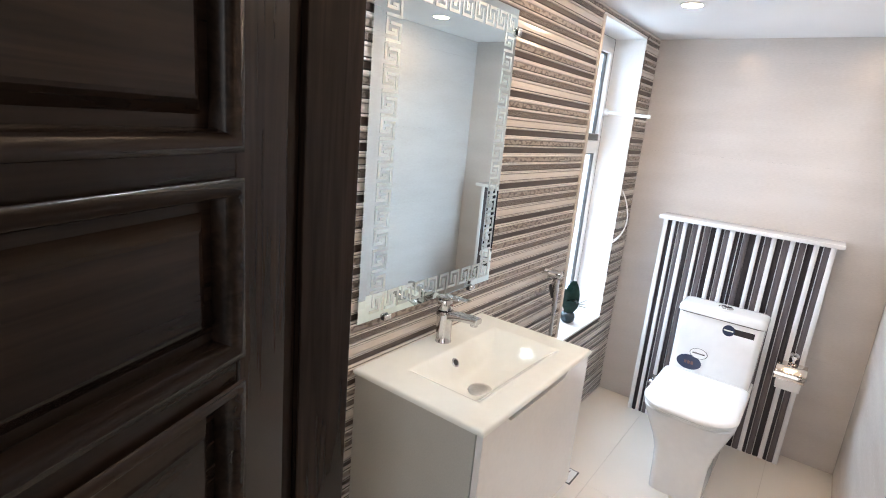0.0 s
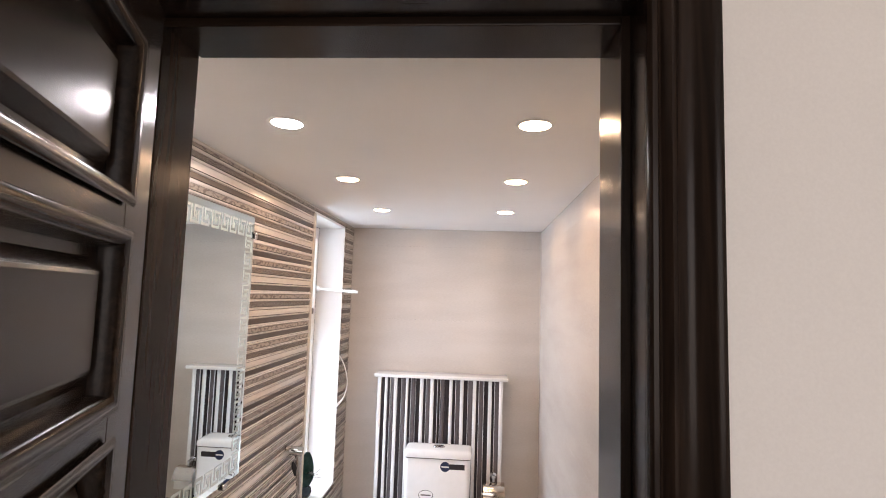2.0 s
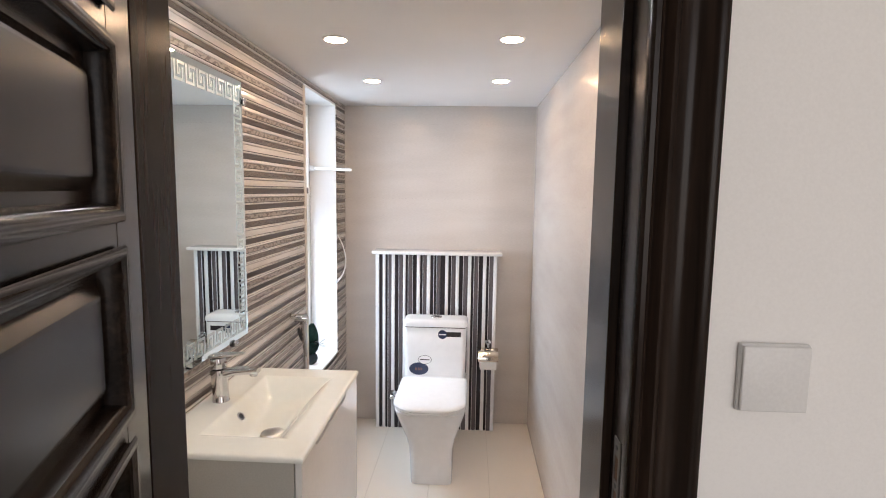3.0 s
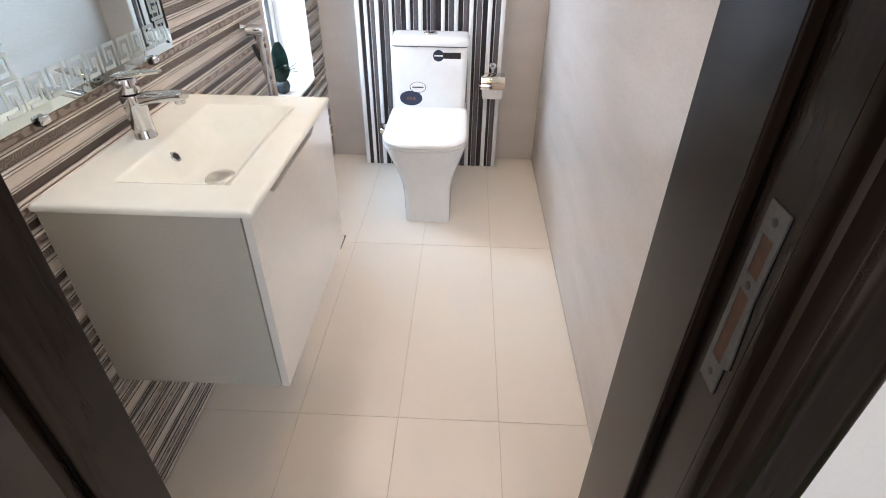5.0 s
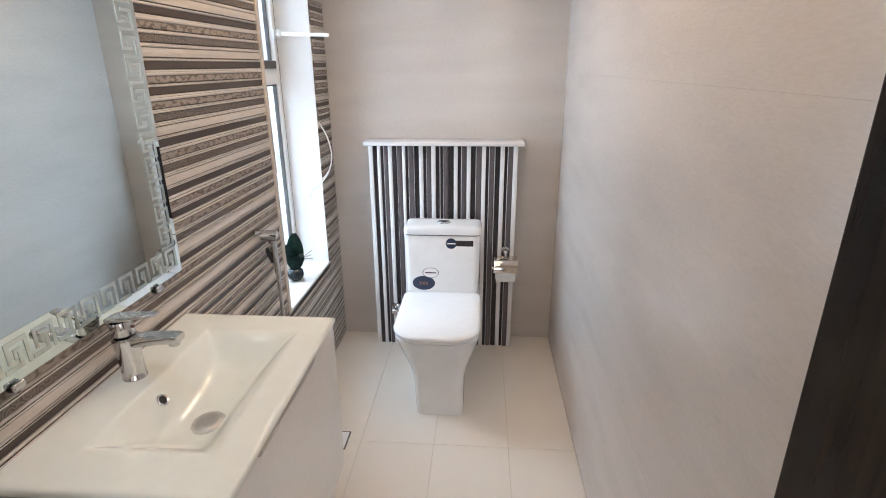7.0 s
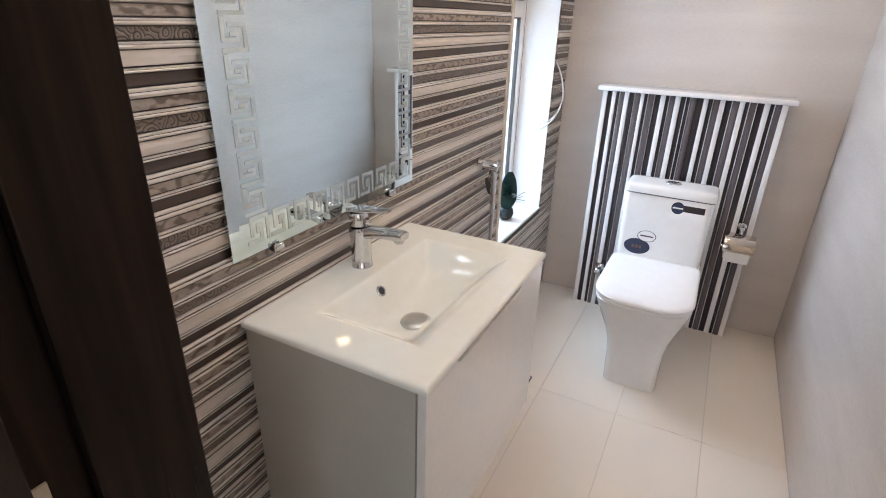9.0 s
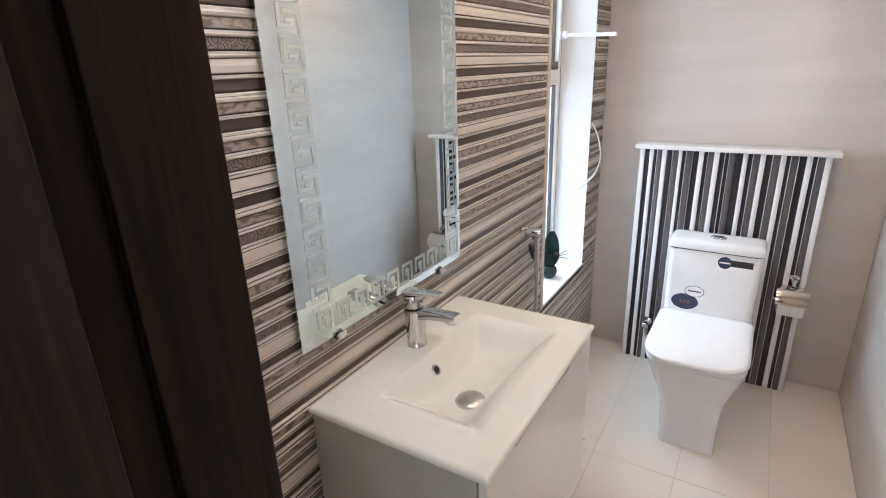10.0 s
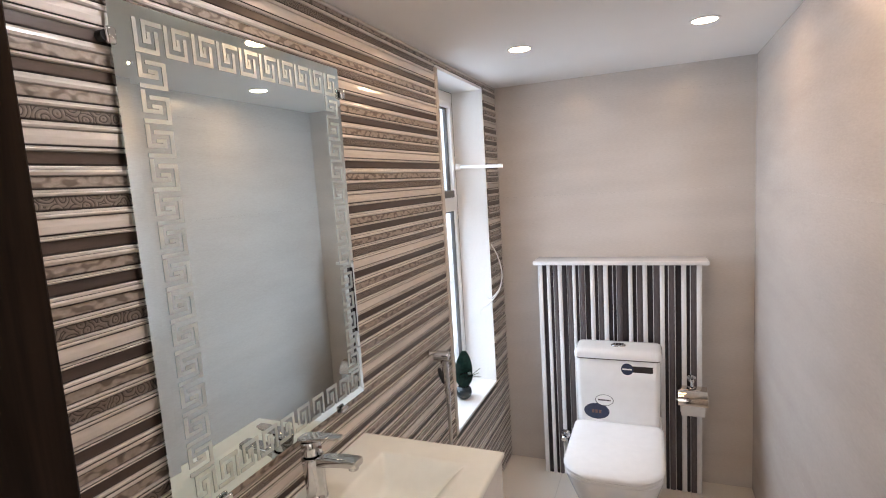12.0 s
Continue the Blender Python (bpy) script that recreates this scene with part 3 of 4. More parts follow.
for z0 in (0.20, 0.915, 1.56):
    hinge = thing("hinge", (DL - 0.012, -2.56, z0), "pale brass door hinge on the dark jamb", "hinge", "door hinges")
    b = B()
    box(b, (DL - 0.0125, -2.574, z0), (DL - 0.0095, -2.542, z0 + 0.12))
    part("hinge_leaf", b, M_BRASS, hinge)
    b = B()
    tube(b, [(DL - 0.012, -2.584, z0), (DL - 0.012, -2.584, z0 + 0.12)], 0.006, 12)
    part("knuckle", b, M_BRASS, hinge, smooth=50)

# ---- vanity ----
VX, VY0, VY1, VZ0, VZ1 = 0.398, -2.096, -1.489, 0.392, 0.857
vanity = thing("vanity_cabinet", (0.2, -1.8, VZ0), "wall-hung vanity cabinet, sides darker than its glossy white drawer front", "vanity cabinet")
# Carcass panels take a darker grey than the drawer front.
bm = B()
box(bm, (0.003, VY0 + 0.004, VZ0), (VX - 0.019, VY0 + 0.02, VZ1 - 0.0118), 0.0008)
part("side_panel", bm, M_SIDE, vanity, "side in a darker grey than the front")
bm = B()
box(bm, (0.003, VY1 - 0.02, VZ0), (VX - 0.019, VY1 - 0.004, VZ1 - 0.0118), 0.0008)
part("side_panel", bm, M_SIDE, vanity, "side in a darker grey than the front")
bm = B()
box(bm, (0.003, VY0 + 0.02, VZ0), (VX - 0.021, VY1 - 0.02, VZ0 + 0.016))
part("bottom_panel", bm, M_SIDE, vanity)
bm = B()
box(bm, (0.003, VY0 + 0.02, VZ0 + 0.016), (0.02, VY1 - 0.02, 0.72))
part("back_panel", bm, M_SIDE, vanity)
# Drawer front whose top edge dips in a long finger pull.
yc, zt, zd = (VY0 + VY1) / 2, VZ1 - 0.0135, 0.02
top_edge = []
for i in range(25):
    t = i / 24
    y = VY0 + 0.006 + t * (VY1 - VY0 - 0.012)
    k = max(0.0, min(1.0, (0.295 - abs(t - 0.47)) / 0.04))
    top_edge.append((y, zt - zd * k * k * (3 - 2 * k)))
bm = B()
outline = [(VY0 + 0.004, VZ0 + 0.002), (VY1 - 0.004, VZ0 + 0.002)] + top_edge[::-1]
prism(bm, outline, 0, VX - 0.016, VX)
part("drawer_front", bm, M_GLOSSWHITE, vanity, "glossy white drawer front")
# Strip behind the dip, coloured dark to deepen the gap's shade.
bm = B()
box(bm, (VX - 0.030, VY0 + 0.07, zt - 0.04), (VX - 0.0165, VY1 - 0.07, zt - 0.002))
part("pull_gap_shade", bm, M_DULL, vanity, "metal strip darkened to give the finger pull's shaded gap")

# Basin top: one moulded ceramic sheet with a sunken bowl.
PLUG_X, PLUG_Y = 0.226, -1.828


def slope(t, lip):
    """A wall of the bowl: a small rounded lip, then straight down."""
    return t * t / (t + lip) * (1 + lip) if t > 0 else 0.0


def bowl(x, y):
    """Depth below the rim: a steep back wall, long falls from both ends and a shorter one from the front, down to the waste."""
    walls = (slope((x - 0.104) / 0.055, 0.12), slope((0.338 - x) / 0.090, 0.35), slope((-1.568 - y) / 0.100, 0.12), slope((y + 2.008) / 0.110, 0.20), 1.0 - 1.2 * math.hypot(x - PLUG_X, y - PLUG_Y))
    if min(walls) < 1e-4:
        return 0.0
    return 0.086 * sum(w ** -6.0 for w in walls) ** (-1 / 6.0)


basin = thing("basin_top", (0.2, -1.8, VZ1 - 0.02), "ivory ceramic basin top with a moulded rectangular bowl", "basin")
bm = B()
NX, NY = 110, 160
bx0, bx1, by0, by1 = 0.0, VX + 0.005, VY0 - 0.003, VY1 + 0.003
top = [[bm.verts.new((bx0 + (bx1 - bx0) * i / NX, by0 + (by1 - by0) * j / NY, VZ1 - bowl(bx0 + (bx1 - bx0) * i / NX, by0 + (by1 - by0) * j / NY) - (0.0045 if i == NX or j in (0, NY) else 0.0012 if i == NX - 1 or j in (1, NY - 1) else 0.0003 if i == NX - 2 or j in (2, NY - 2) else 0.0))) for j in range(NY + 1)] for i in range(NX + 1)]
low = [[bm.verts.new((v.co.x, v.co.y, min(v.co.z - 0.009, VZ1 - 0.0115))) for v in row] for row in top]
for i in range(NX):
    for j in range(NY):
        bm.faces.new((top[i][j], top[i + 1][j], top[i + 1][j + 1], top[i][j + 1]))
        bm.faces.new((low[i][j], low[i][j + 1], low[i + 1][j + 1], low[i + 1][j]))
for i in range(NX):
    for j in (0, NY):
        bm.faces.new((top[i][j], top[i + 1][j], low[i + 1][j], low[i][j]))
for j in range(NY):
    for i in (0, NX):
        bm.faces.new((top[i][j], top[i][j + 1], low[i][j + 1], low[i][j]))
part("basin", bm, M_BASIN, basin, smooth=50)
dz = VZ1 - bowl(PLUG_X, PLUG_Y)
bm = B()
lathe(bm, [(0.034, 0.002), (0.034, 0.008), (0.031, 0.012), (0.02, 0.0145), (0.0, 0.0155)], pose(PLUG_X, PLUG_Y, dz), 40)
part("plug", bm, M_PLUG, basin, "chrome pop-up plug", smooth=50)
bm = B()
lathe(bm, [(0.026, -0.004), (0.031, -0.001), (0.0365, 0.0005), (0.0365, 0.002), (0.030, 0.002)], pose(PLUG_X, PLUG_Y, dz), 40)
part("waste_ring", bm, M_BLACK, basin, smooth=50)
oz = VZ1 - bowl(0.128, -1.820)
bm = B()
om = pose(0.1285, -1.820, oz + 0.0005, 0, 50, 0)
lathe(bm, [(0.009, 0.0), (0.013, 0.0), (0.0135, 0.002), (0.012, 0.004), (0.009, 0.003), (0.009, 0.0)], om, 28)
part("overflow_ring", bm, M_CHROME, basin, "chrome overflow ring", smooth=50)
bm = B()
lathe(bm, [(0.0, 0.0012), (0.0088, 0.0012), (0.0088, 0.0)], om, 24)
part("overflow_hole", bm, M_BLACK, basin)

# Mixer tap.
tap = thing("mixer_tap", (0.055, -1.785, VZ1), "polished chrome single-lever mixer tap on the basin", "tap")
bm = B()
lathe(bm, [(0.0, 0.0), (0.0245, 0.0), (0.0245, 0.003), (0.0232, 0.005), (0.0228, 0.03), (0.0236, 0.06), (0.0255, 0.09), (0.0245, 0.097), (0.0, 0.098)], pose(0.055, -1.785, VZ1, 0, -2, 0), 40)
part("body", bm, M_CHROME, tap, smooth=45)
bm = B()
secs = []
for x, z, hw, hh in ((0.045, 0.934, 0.014, 0.016), (0.070, 0.943, 0.0155, 0.013), (0.10, 0.9485, 0.0165, 0.0105), (0.135, 0.9515, 0.017, 0.0092), (0.162, 0.953, 0.017, 0.0085), (0.171, 0.953, 0.0155, 0.0075)):
    secs.append([(x, -1.785 + p, z + q) for p, q in rounded(0, 0, hw, hh, min(hw, hh) * 0.55, 4)])
loft(bm, secs)
spout = part("spout", bm, M_CHROME, tap, smooth=50)
bm = B()
lathe(bm, [(0.0, 0.0), (0.0105, 0.0), (0.0115, 0.002), (0.0115, 0.012), (0.0, 0.012)], pose(0.156, -1.785, 0.936), 24)
part("aerator", bm, M_CHROME, spout, smooth=50)
bm = B()
lathe(bm, [(0.0, 0.0), (0.0205, 0.0), (0.0222, 0.003), (0.0222, 0.028), (0.0205, 0.032), (0.0, 0.033)], pose(0.051, -1.785, 0.9565, 0, -4, 0), 36)
part("cartridge_cap", bm, M_CHROME, tap, smooth=45)
bm = B()
lathe(bm, [(0.0, 0.0), (0.0035, 0.0), (0.0035, 0.002), (0.0, 0.0022)], pose(0.0735, -1.785, 0.975, 0, 86, 0), 16)
part("temperature_dot", bm, M_REDBROWN, tap)
bm = B()
secs = []
for x, z, hw, hh in ((0.026, 0.992, 0.013, 0.0040), (0.034, 0.9935, 0.018, 0.0050), (0.055, 0.995, 0.0195, 0.0048), (0.08, 0.997, 0.016, 0.0038), (0.115, 1.000, 0.012, 0.0030), (0.126, 1.001, 0.009, 0.0024)):
    secs.append([(x, -1.785 + (x - 0.05) * 0.10 + p, z + q) for p, q in rounded(0, 0, hw, hh, hh * 0.8, 4)])
loft(bm, secs)
part("lever", bm, M_CHROME, tap, smooth=50)

# ---- mirror ----
MY0, MY1, MZ0, MZ1, MX = -2.104, -1.491, 0.9805, 1.8375, 0.014
mirror = thing("wall_mirror", (MX - 0.004, -1.81, MZ0), "tall wall mirror with a frosted Greek key border", "mirror")
bm = B()
loft(bm, [[(x, MY0 + i, MZ0 + i), (x, MY1 - i, MZ0 + i), (x, MY1 - i, MZ1 - i), (x, MY0 + i, MZ1 - i)] for i, x in ((0.0, MX - 0.006), (0.0, MX - 0.0010), (0.022, MX))])
part("mirror_glass", bm, M_MIRROR, mirror)
bm = B()
box(bm, (0.0066, MY0 + 0.002, MZ0 + 0.002), (MX - 0.0062, MY1 - 0.002, MZ1 - 0.002))
part("backing", bm, M_BLACK, mirror)
CELL = 0.052
KEY = [((0.0, 0.30), (0.15, 1.0)), ((0.15, 0.30), (0.70, 0.43)), ((0.56, 0.43), (0.70, 0.58)), ((0.34, 0.46), (0.56, 0.58)), ((0.28, 0.72), (0.85, 0.85)), ((0.85, 0.13), (1.0, 0.85)), ((0.0, 0.0), (1.0, 0.13))]
bm = B()
for (a0, b0), (a1, b1) in KEY:
    box(bm, (0.0, a0 * CELL, b0 * CELL), (0.0007, a1 * CELL, b1 * CELL))
key_mesh = mesh_of("key_motif", bm, M_FROST)


def key(y, z, turn):
    """One Greek key cell, its corner at y, z, turned about its middle."""
    ob = new("key_motif", key_mesh)
    ob.parent = mirror
    ob.matrix_basis = mirror.matrix_basis.inverted() @ pose(MX + 0.0003, y + CELL / 2, z + CELL / 2, turn, 0, 0) @ pose(0, -CELL / 2, -CELL / 2)


KY0, KY1, KZ0, KZ1 = -2.066, -1.506, 1.000, 1.817
n = 9
for i in range(n + 1):
    y = KY0 + (KY1 - KY0 - CELL) * i / n
    key(y, KZ1 - CELL, -90)
    key(y, KZ0, 90)
n = 14
for i in range(1, n):
    z = KZ0 + (KZ1 - KZ0 - CELL) * i / n
    key(KY0, z, 0)
    key(KY1 - CELL, z, 0)


def clip_at(y, z, turn):
    c = thing("mirror_clip", (0.0, y, z), "small chrome clip holding the mirror's edge", "mirror clip", "mirror clips")
    r = pose(0, y, z, turn, 0, 0)
    b = B()
    lathe(b, [(0.0, 0.0), (0.008, 0.0), (0.008, 0.014), (0.0, 0.014)], r @ pose(0.002, 0, 0.009, 0, 90, 0), 20)
    part("post", b, M_BLACK, c, "dark rubber-lined post", smooth=50)
    b = B()
    box(b, (MX + 0.001, -0.013, -0.004), (MX + 0.010, 0.013, 0.012), 0.0045, 4)
    b.transform(r)
    part("jaw", b, M_CHROME, c, smooth=50)
    return c


clip_at(MY0, 1.778, 90)
clip_at(MY1, 1.775, -90)
clip_at(-2.0, MZ0, 180)
clip_at(-1.60, MZ0, 180)

# ---- bidet spray ----
spray = thing("bidet_spray", (0.0, -1.01, 0.62), "chrome hand bidet spray hanging on the striped wall", "bidet spray")
bm = B()
tube(bm, [(0.0065, -1.040, 0.936), (0.010, -1.038, 0.935), (0.018, -1.020, 0.931), (0.024, -1.006, 0.928)], lambda t: 0.012 if t < 0.3 else 0.007, 14)
part("bracket", bm, M_COVER, spray, "polished metal wall bracket", smooth=50)
bm = B()
tube(bm, [(0.012, -1.010, 0.916), (0.015, -1.009, 0.916), (0.040, -1.003, 0.915), (0.064, -0.996, 0.913), (0.068, -0.995, 0.912)], lambda t: 0.0195 if 0.1 < t < 0.9 else 0.015, 22)
part("spray_head", bm, M_CHROME, spray, smooth=40)
bm = B()
tube(bm, [(0.054, -0.992, 0.735), (0.053, -0.993, 0.79), (0.051, -0.997, 0.86), (0.049, -0.999, 0.908)], lambda t: 0.0085 + 0.0060 * t, 18, 3)
part("handle", bm, M_CHROME, spray, smooth=60)
bm = B()
tube(bm, [(0.030, -1.005, 0.870), (0.033, -1.004, 0.85), (0.042, -1.0, 0.812)], lambda t: 0.004 + 0.004 * t * (1 - t) * 4, 10, 4)
part("trigger", bm, M_BLACK, spray, "black trigger lever", smooth=60)
bm = B()
tube(bm, [(0.054, -0.992, 0.743), (0.054, -0.992, 0.68), (0.052, -0.99, 0.55), (0.055, -0.988, 0.36), (0.045, -0.975, 0.24), (0.02, -0.95, 0.3), (0.006, -0.94, 0.36)], 0.0070, 12, 6)
part("hose", bm, M_STEEL, spray, "ribbed steel hose", smooth=60)

# ---- plant ----
plant = thing("potted_plant", (-0.085, -0.46, WZ0), "small dark green leafy plant in a round pot", "plant")
bm = B()
lathe(bm, [(0.0, 0.0), (0.018, 0.0), (0.030, 0.012), (0.035, 0.030), (0.031, 0.048), (0.023, 0.056), (0.020, 0.052), (0.0, 0.050)], pose(-0.085, -0.468, WZ0) @ Matrix.Diagonal((1.1, 1.1, 1.05, 1.0)), 32)
part("pot", bm, M_POT, plant, smooth=60)


def leaf(base, tip, width, bend, face):
    """A thick oval leaf with a raised midrib, arching from base to tip."""
    b = B()
    base, tip = Vector(base), Vector(tip)
    d = tip - base
    side = Vector((math.cos(face), math.sin(face), 0))
    nrm = d.normalized().cross(side).normalized()
    n, mcount = 12, 6
    rows = []
    for i in range(n + 1):
        t = i / n
        w = width * (math.sin(math.pi * (0.06 + 0.90 * t) ** 0.85)) ** 0.7
        c = base + d * t + nrm * bend * math.sin(math.pi * t)
        rows.append([b.verts.new(c + side * w * s + nrm * (0.22 * w * s * s)) for s in [k / mcount * 2 - 1 for k in range(mcount + 1)]])
    for r0, r1 in zip(rows, rows[1:]):
        for k in range(mcount):
            b.faces.new((r0[k], r0[k + 1], r1[k + 1], r1[k]))
    bmesh.ops.solidify(b, geom=b.faces[:], thickness=0.0016)
    part("leaf", b, M_LEAF, plant, smooth=60)


leaf((-0.085, -0.455, WZ0 + 0.05), (-0.082, -0.448, WZ0 + 0.225), 0.041, 0.010, 0.45)
leaf((-0.080, -0.462, WZ0 + 0.05), (-0.052, -0.490, WZ0 + 0.140), 0.037, 0.016, 0.55)
leaf((-0.090, -0.462, WZ0 + 0.05), (-0.108, -0.500, WZ0 + 0.185), 0.034, 0.010, 0.2)
for tip in ((-0.045, -0.352, WZ0 + 0.085), (-0.035, -0.362, WZ0 + 0.112), (-0.025, -0.385, WZ0 + 0.078)):
    bm = B()
    tube(bm, [(-0.083, -0.455, WZ0 + 0.045), (-0.07, -0.425, WZ0 + 0.085), tip], 0.0016, 6, 5)
    part("aerial_root", bm, M_STEM, plant, smooth=60)

# ---- boxed panel behind the toilet ----
PX0, PX1, PY, PZ = 0.214, 0.953, -0.117, 1.103
boxing = thing("boxed_panel", (0.585, -0.06, 0.0), "boxed-out panel of vertical black, taupe and white striped tiles", "wall panel")
bm = B()
box(bm, (PX0 + 0.004, PY + 0.012, 0.0), (PX1 - 0.004, -0.002, PZ))
part("carcass", bm, M_P_GREY, boxing)
for x0 in (PX0, PX1 - 0.022):
    bm = B()
    box(bm, (x0, PY - 0.002, 0.0), (x0 + 0.022, PY + 0.013, PZ), 0.004, 3)
    part("corner_trim", bm, M_P_WHITE, boxing, "white corner trim", smooth=40)
bm = B()
box(bm, (0.196, -0.153, PZ), (0.981, -0.002, PZ + 0.020), 0.006, 4)
part("shelf", bm, M_P_WHITE, boxing, "white stone shelf", smooth=40)
# Widths in millimetres and shades (k black-brown, g taupe, w white, l a thin white line), edge to edge.
BANDS = list(zip((22, 21, 14, 4, 21, 24, 24, 3, 26, 19, 14, 4, 27, 3, 25, 25, 15, 3, 24, 26, 20, 4, 15, 3, 25, 30, 23, 17, 4, 26, 24, 25, 4, 28, 24, 15, 4, 26, 4, 26, 25, 15, 4, 26),
                 "kwklgwklgwklglkwklgwklklgkwklgwklgwklglkwklg"))
total = sum(w for w, _ in BANDS)
x = PX0 + 0.022
for w, shade in BANDS:
    wide = w / total * (PX1 - PX0 - 0.044)
    bm = B()
    d0 = PY + {"k": 0.004, "g": 0.002, "w": -0.0002, "l": 0.0015}[shade]
    g = 0.0010 if shade != "l" else 0.0002
    prism(bm, [(x + g, PY + 0.013), (x + g, d0 + 0.002), (x + 0.16 * wide + g, d0), (x + 0.5 * wide, d0 - (0.0008 if shade != "k" else 0)), (x + 0.84 * wide - g, d0), (x + wide - g, d0 + 0.002), (x + wide - g, PY + 0.013)], 2, 0.001, PZ - 0.0005)
    part("stripe", bm, {"k": M_P_DARK, "g": M_P_GREY, "w": M_P_WHITE, "l": M_P_LINE}[shade], boxing, smooth=30)
    x += wide

# ---- toilet ----
toilet = thing("toilet", (0.6, -0.45, 0.0), "white one-piece ceramic toilet with its lid closed", "toilet")
CX = 0.600
bm = B()
secs = []
# height, half width, front, back, corner radius
for z, hw, yf, yb, r in ((0.0, 0.104, -0.742, -0.20, 0.03), (0.03, 0.105, -0.742, -0.20, 0.03), (0.12, 0.107, -0.738, -0.19, 0.035), (0.18, 0.112, -0.738, -0.185, 0.04), (0.23, 0.124, -0.745, -0.18, 0.05), (0.28, 0.142, -0.762, -0.18, 0.06), (0.33, 0.162, -0.785, -0.18, 0.085), (0.37, 0.176, -0.803, -0.18, 0.1), (0.392, 0.181, -0.812, -0.18, 0.105), (0.398, 0.178, -0.808, -0.18, 0.105)):
    secs.append([(p, q, z) for p, q in rounded(CX + 0.011 * (1 - z / 0.4), (yf + yb) / 2, hw, (yb - yf) / 2, r, 8, 0.02)])
loft(bm, secs)
part("bowl", bm, M_CERAMIC, toilet, smooth=50)
bm = B()
secs = [[(p, q, z) for p, q in rounded(CX, -0.595, 0.183 - i, 0.233 - i, 0.123, 10, 0.035)] for z, i in ((0.400, 0.006), (0.402, 0.003), (0.409, 0.002), (0.412, 0.004))]
loft(bm, secs)
part("seat", bm, M_PLASTIC, toilet, smooth=40)
bm = B()
secs = [[(p, q, z) for p, q in rounded(CX, -0.595, 0.186 - i, 0.236 - i, 0.126, 10, 0.035)] for z, i in ((0.413, 0.004), (0.416, 0.0), (0.424, 0.0), (0.430, 0.004), (0.433, 0.012), (0.4345, 0.04))]
loft(bm, secs)
part("lid", bm, M_CERAMIC, toilet, smooth=40)
bm = B()
secs = [[(p, q, z) for p, q in rounded(CX - 0.003, (yf - 0.182) / 2, hw, (-0.182 - yf) / 2, 0.026, 8, 0.02)] for z, hw, yf in ((0.36, 0.172, -0.3604), (0.46, 0.176, -0.3549), (0.60, 0.179, -0.3472), (0.708, 0.181, -0.3412), (0.7105, 0.178, -0.3385))]
loft(bm, secs)
part("cistern", bm, M_CERAMIC, toilet, smooth=50)
bm = B()
secs = [[(p, q, z) for p, q in rounded(CX - 0.003, -0.262, 0.186 - i, 0.086 - i, 0.026, 8, 0.022)] for z, i in ((0.7142, 0.003), (0.7165, 0.0), (0.735, 0.0), (0.745, 0.004), (0.751, 0.012), (0.7535, 0.03), (0.754, 0.06))]
loft(bm, secs)
# Dark grey filler in the gap below the lid imitates the shade there.
gap_shade = [[(p, q, z) for p, q in rounded(CX - 0.003, -0.262, 0.179, 0.079, 0.024, 8, 0.022)] for z in (0.7095, 0.7155)]
lid = part("cistern_lid", bm, M_CERAMIC, toilet, smooth=40)
bm = B()
loft(bm, gap_shade)
part("gap_shade_strip", bm, M_P_GREY, lid)
bm = B()
lathe(bm, [(0.0, 0.0), (0.032, 0.0), (0.032, 0.004), (0.029, 0.0065), (0.0, 0.007)], pose(CX, -0.265, 0.7535) @ Matrix.Diagonal((1.0, 0.72, 1.0, 1.0)), 36)
part("flush_button", bm, M_CHROME, lid, "oval chrome flush button", smooth=50)


def cistern_y(z):
    return -0.3412 - (0.712 - z) * 0.055


def oval(name, x, z, rx, rz, mat, lift, parent, ring=0.0):
    """A flat oval sticker, or a ring, lying on the cistern's front."""
    b = B()
    tilt = math.degrees(math.atan(0.055))
    m = pose(x, cistern_y(z) - lift, z, 90 - tilt, 0, 0) @ Matrix.Diagonal((rx, rz, 1, 1))
    if ring:
        lathe(b, [(1 - ring, 0.0), (1.0, 0.0), (1.0, 0.0006), (1 - ring, 0.0006), (1 - ring, 0.0)], m, 40)
    else:
        lathe(b, [(1.0, 0.0), (1.0, 0.0006), (0.0, 0.0006)], m, 40)
    return part(name, b, mat, parent)


st = oval("oval_sticker", 0.507, 0.472, 0.055, 0.036, M_NAVY, 0.0004, toilet)
st["label"] = "dark navy oval sticker"
bm = B()
for k in range(3):
    box(bm, (0.486 + 0.015 * k, cistern_y(0.47) - 0.0016, 0.463), (0.497 + 0.015 * k, cistern_y(0.47) - 0.0009, 0.478))
part("print", bm, M_REDBROWN, st)
st2 = oval("white_oval_sticker", 0.541, 0.525, 0.038, 0.024, M_PLASTIC, 0.0012, toilet)
oval("rim_print", 0.541, 0.525, 0.0395, 0.0255, M_STICKER, 0.0015, st2, 0.07)
bm = B()
box(bm, (0.514, cistern_y(0.525) - 0.0030, 0.5225), (0.568, cistern_y(0.525) - 0.0022, 0.5285))
part("print", bm, M_P_GREY, st2)
st3 = oval("round_sticker", 0.640, 0.673, 0.026, 0.026, M_NAVY, 0.0008, toilet)
bm = B()
box(bm, (0.62, cistern_y(0.673) - 0.0024, 0.670), (0.66, cistern_y(0.673) - 0.0015, 0.676))
part("print", bm, M_P_WHITE, st3)
bm = B()
box(bm, (0.662, cistern_y(0.673) - 0.0010, 0.660), (0.745, cistern_y(0.673) + 0.0005, 0.688))
part("bar_label", bm, M_P_DARK, toilet, "dark strip label")

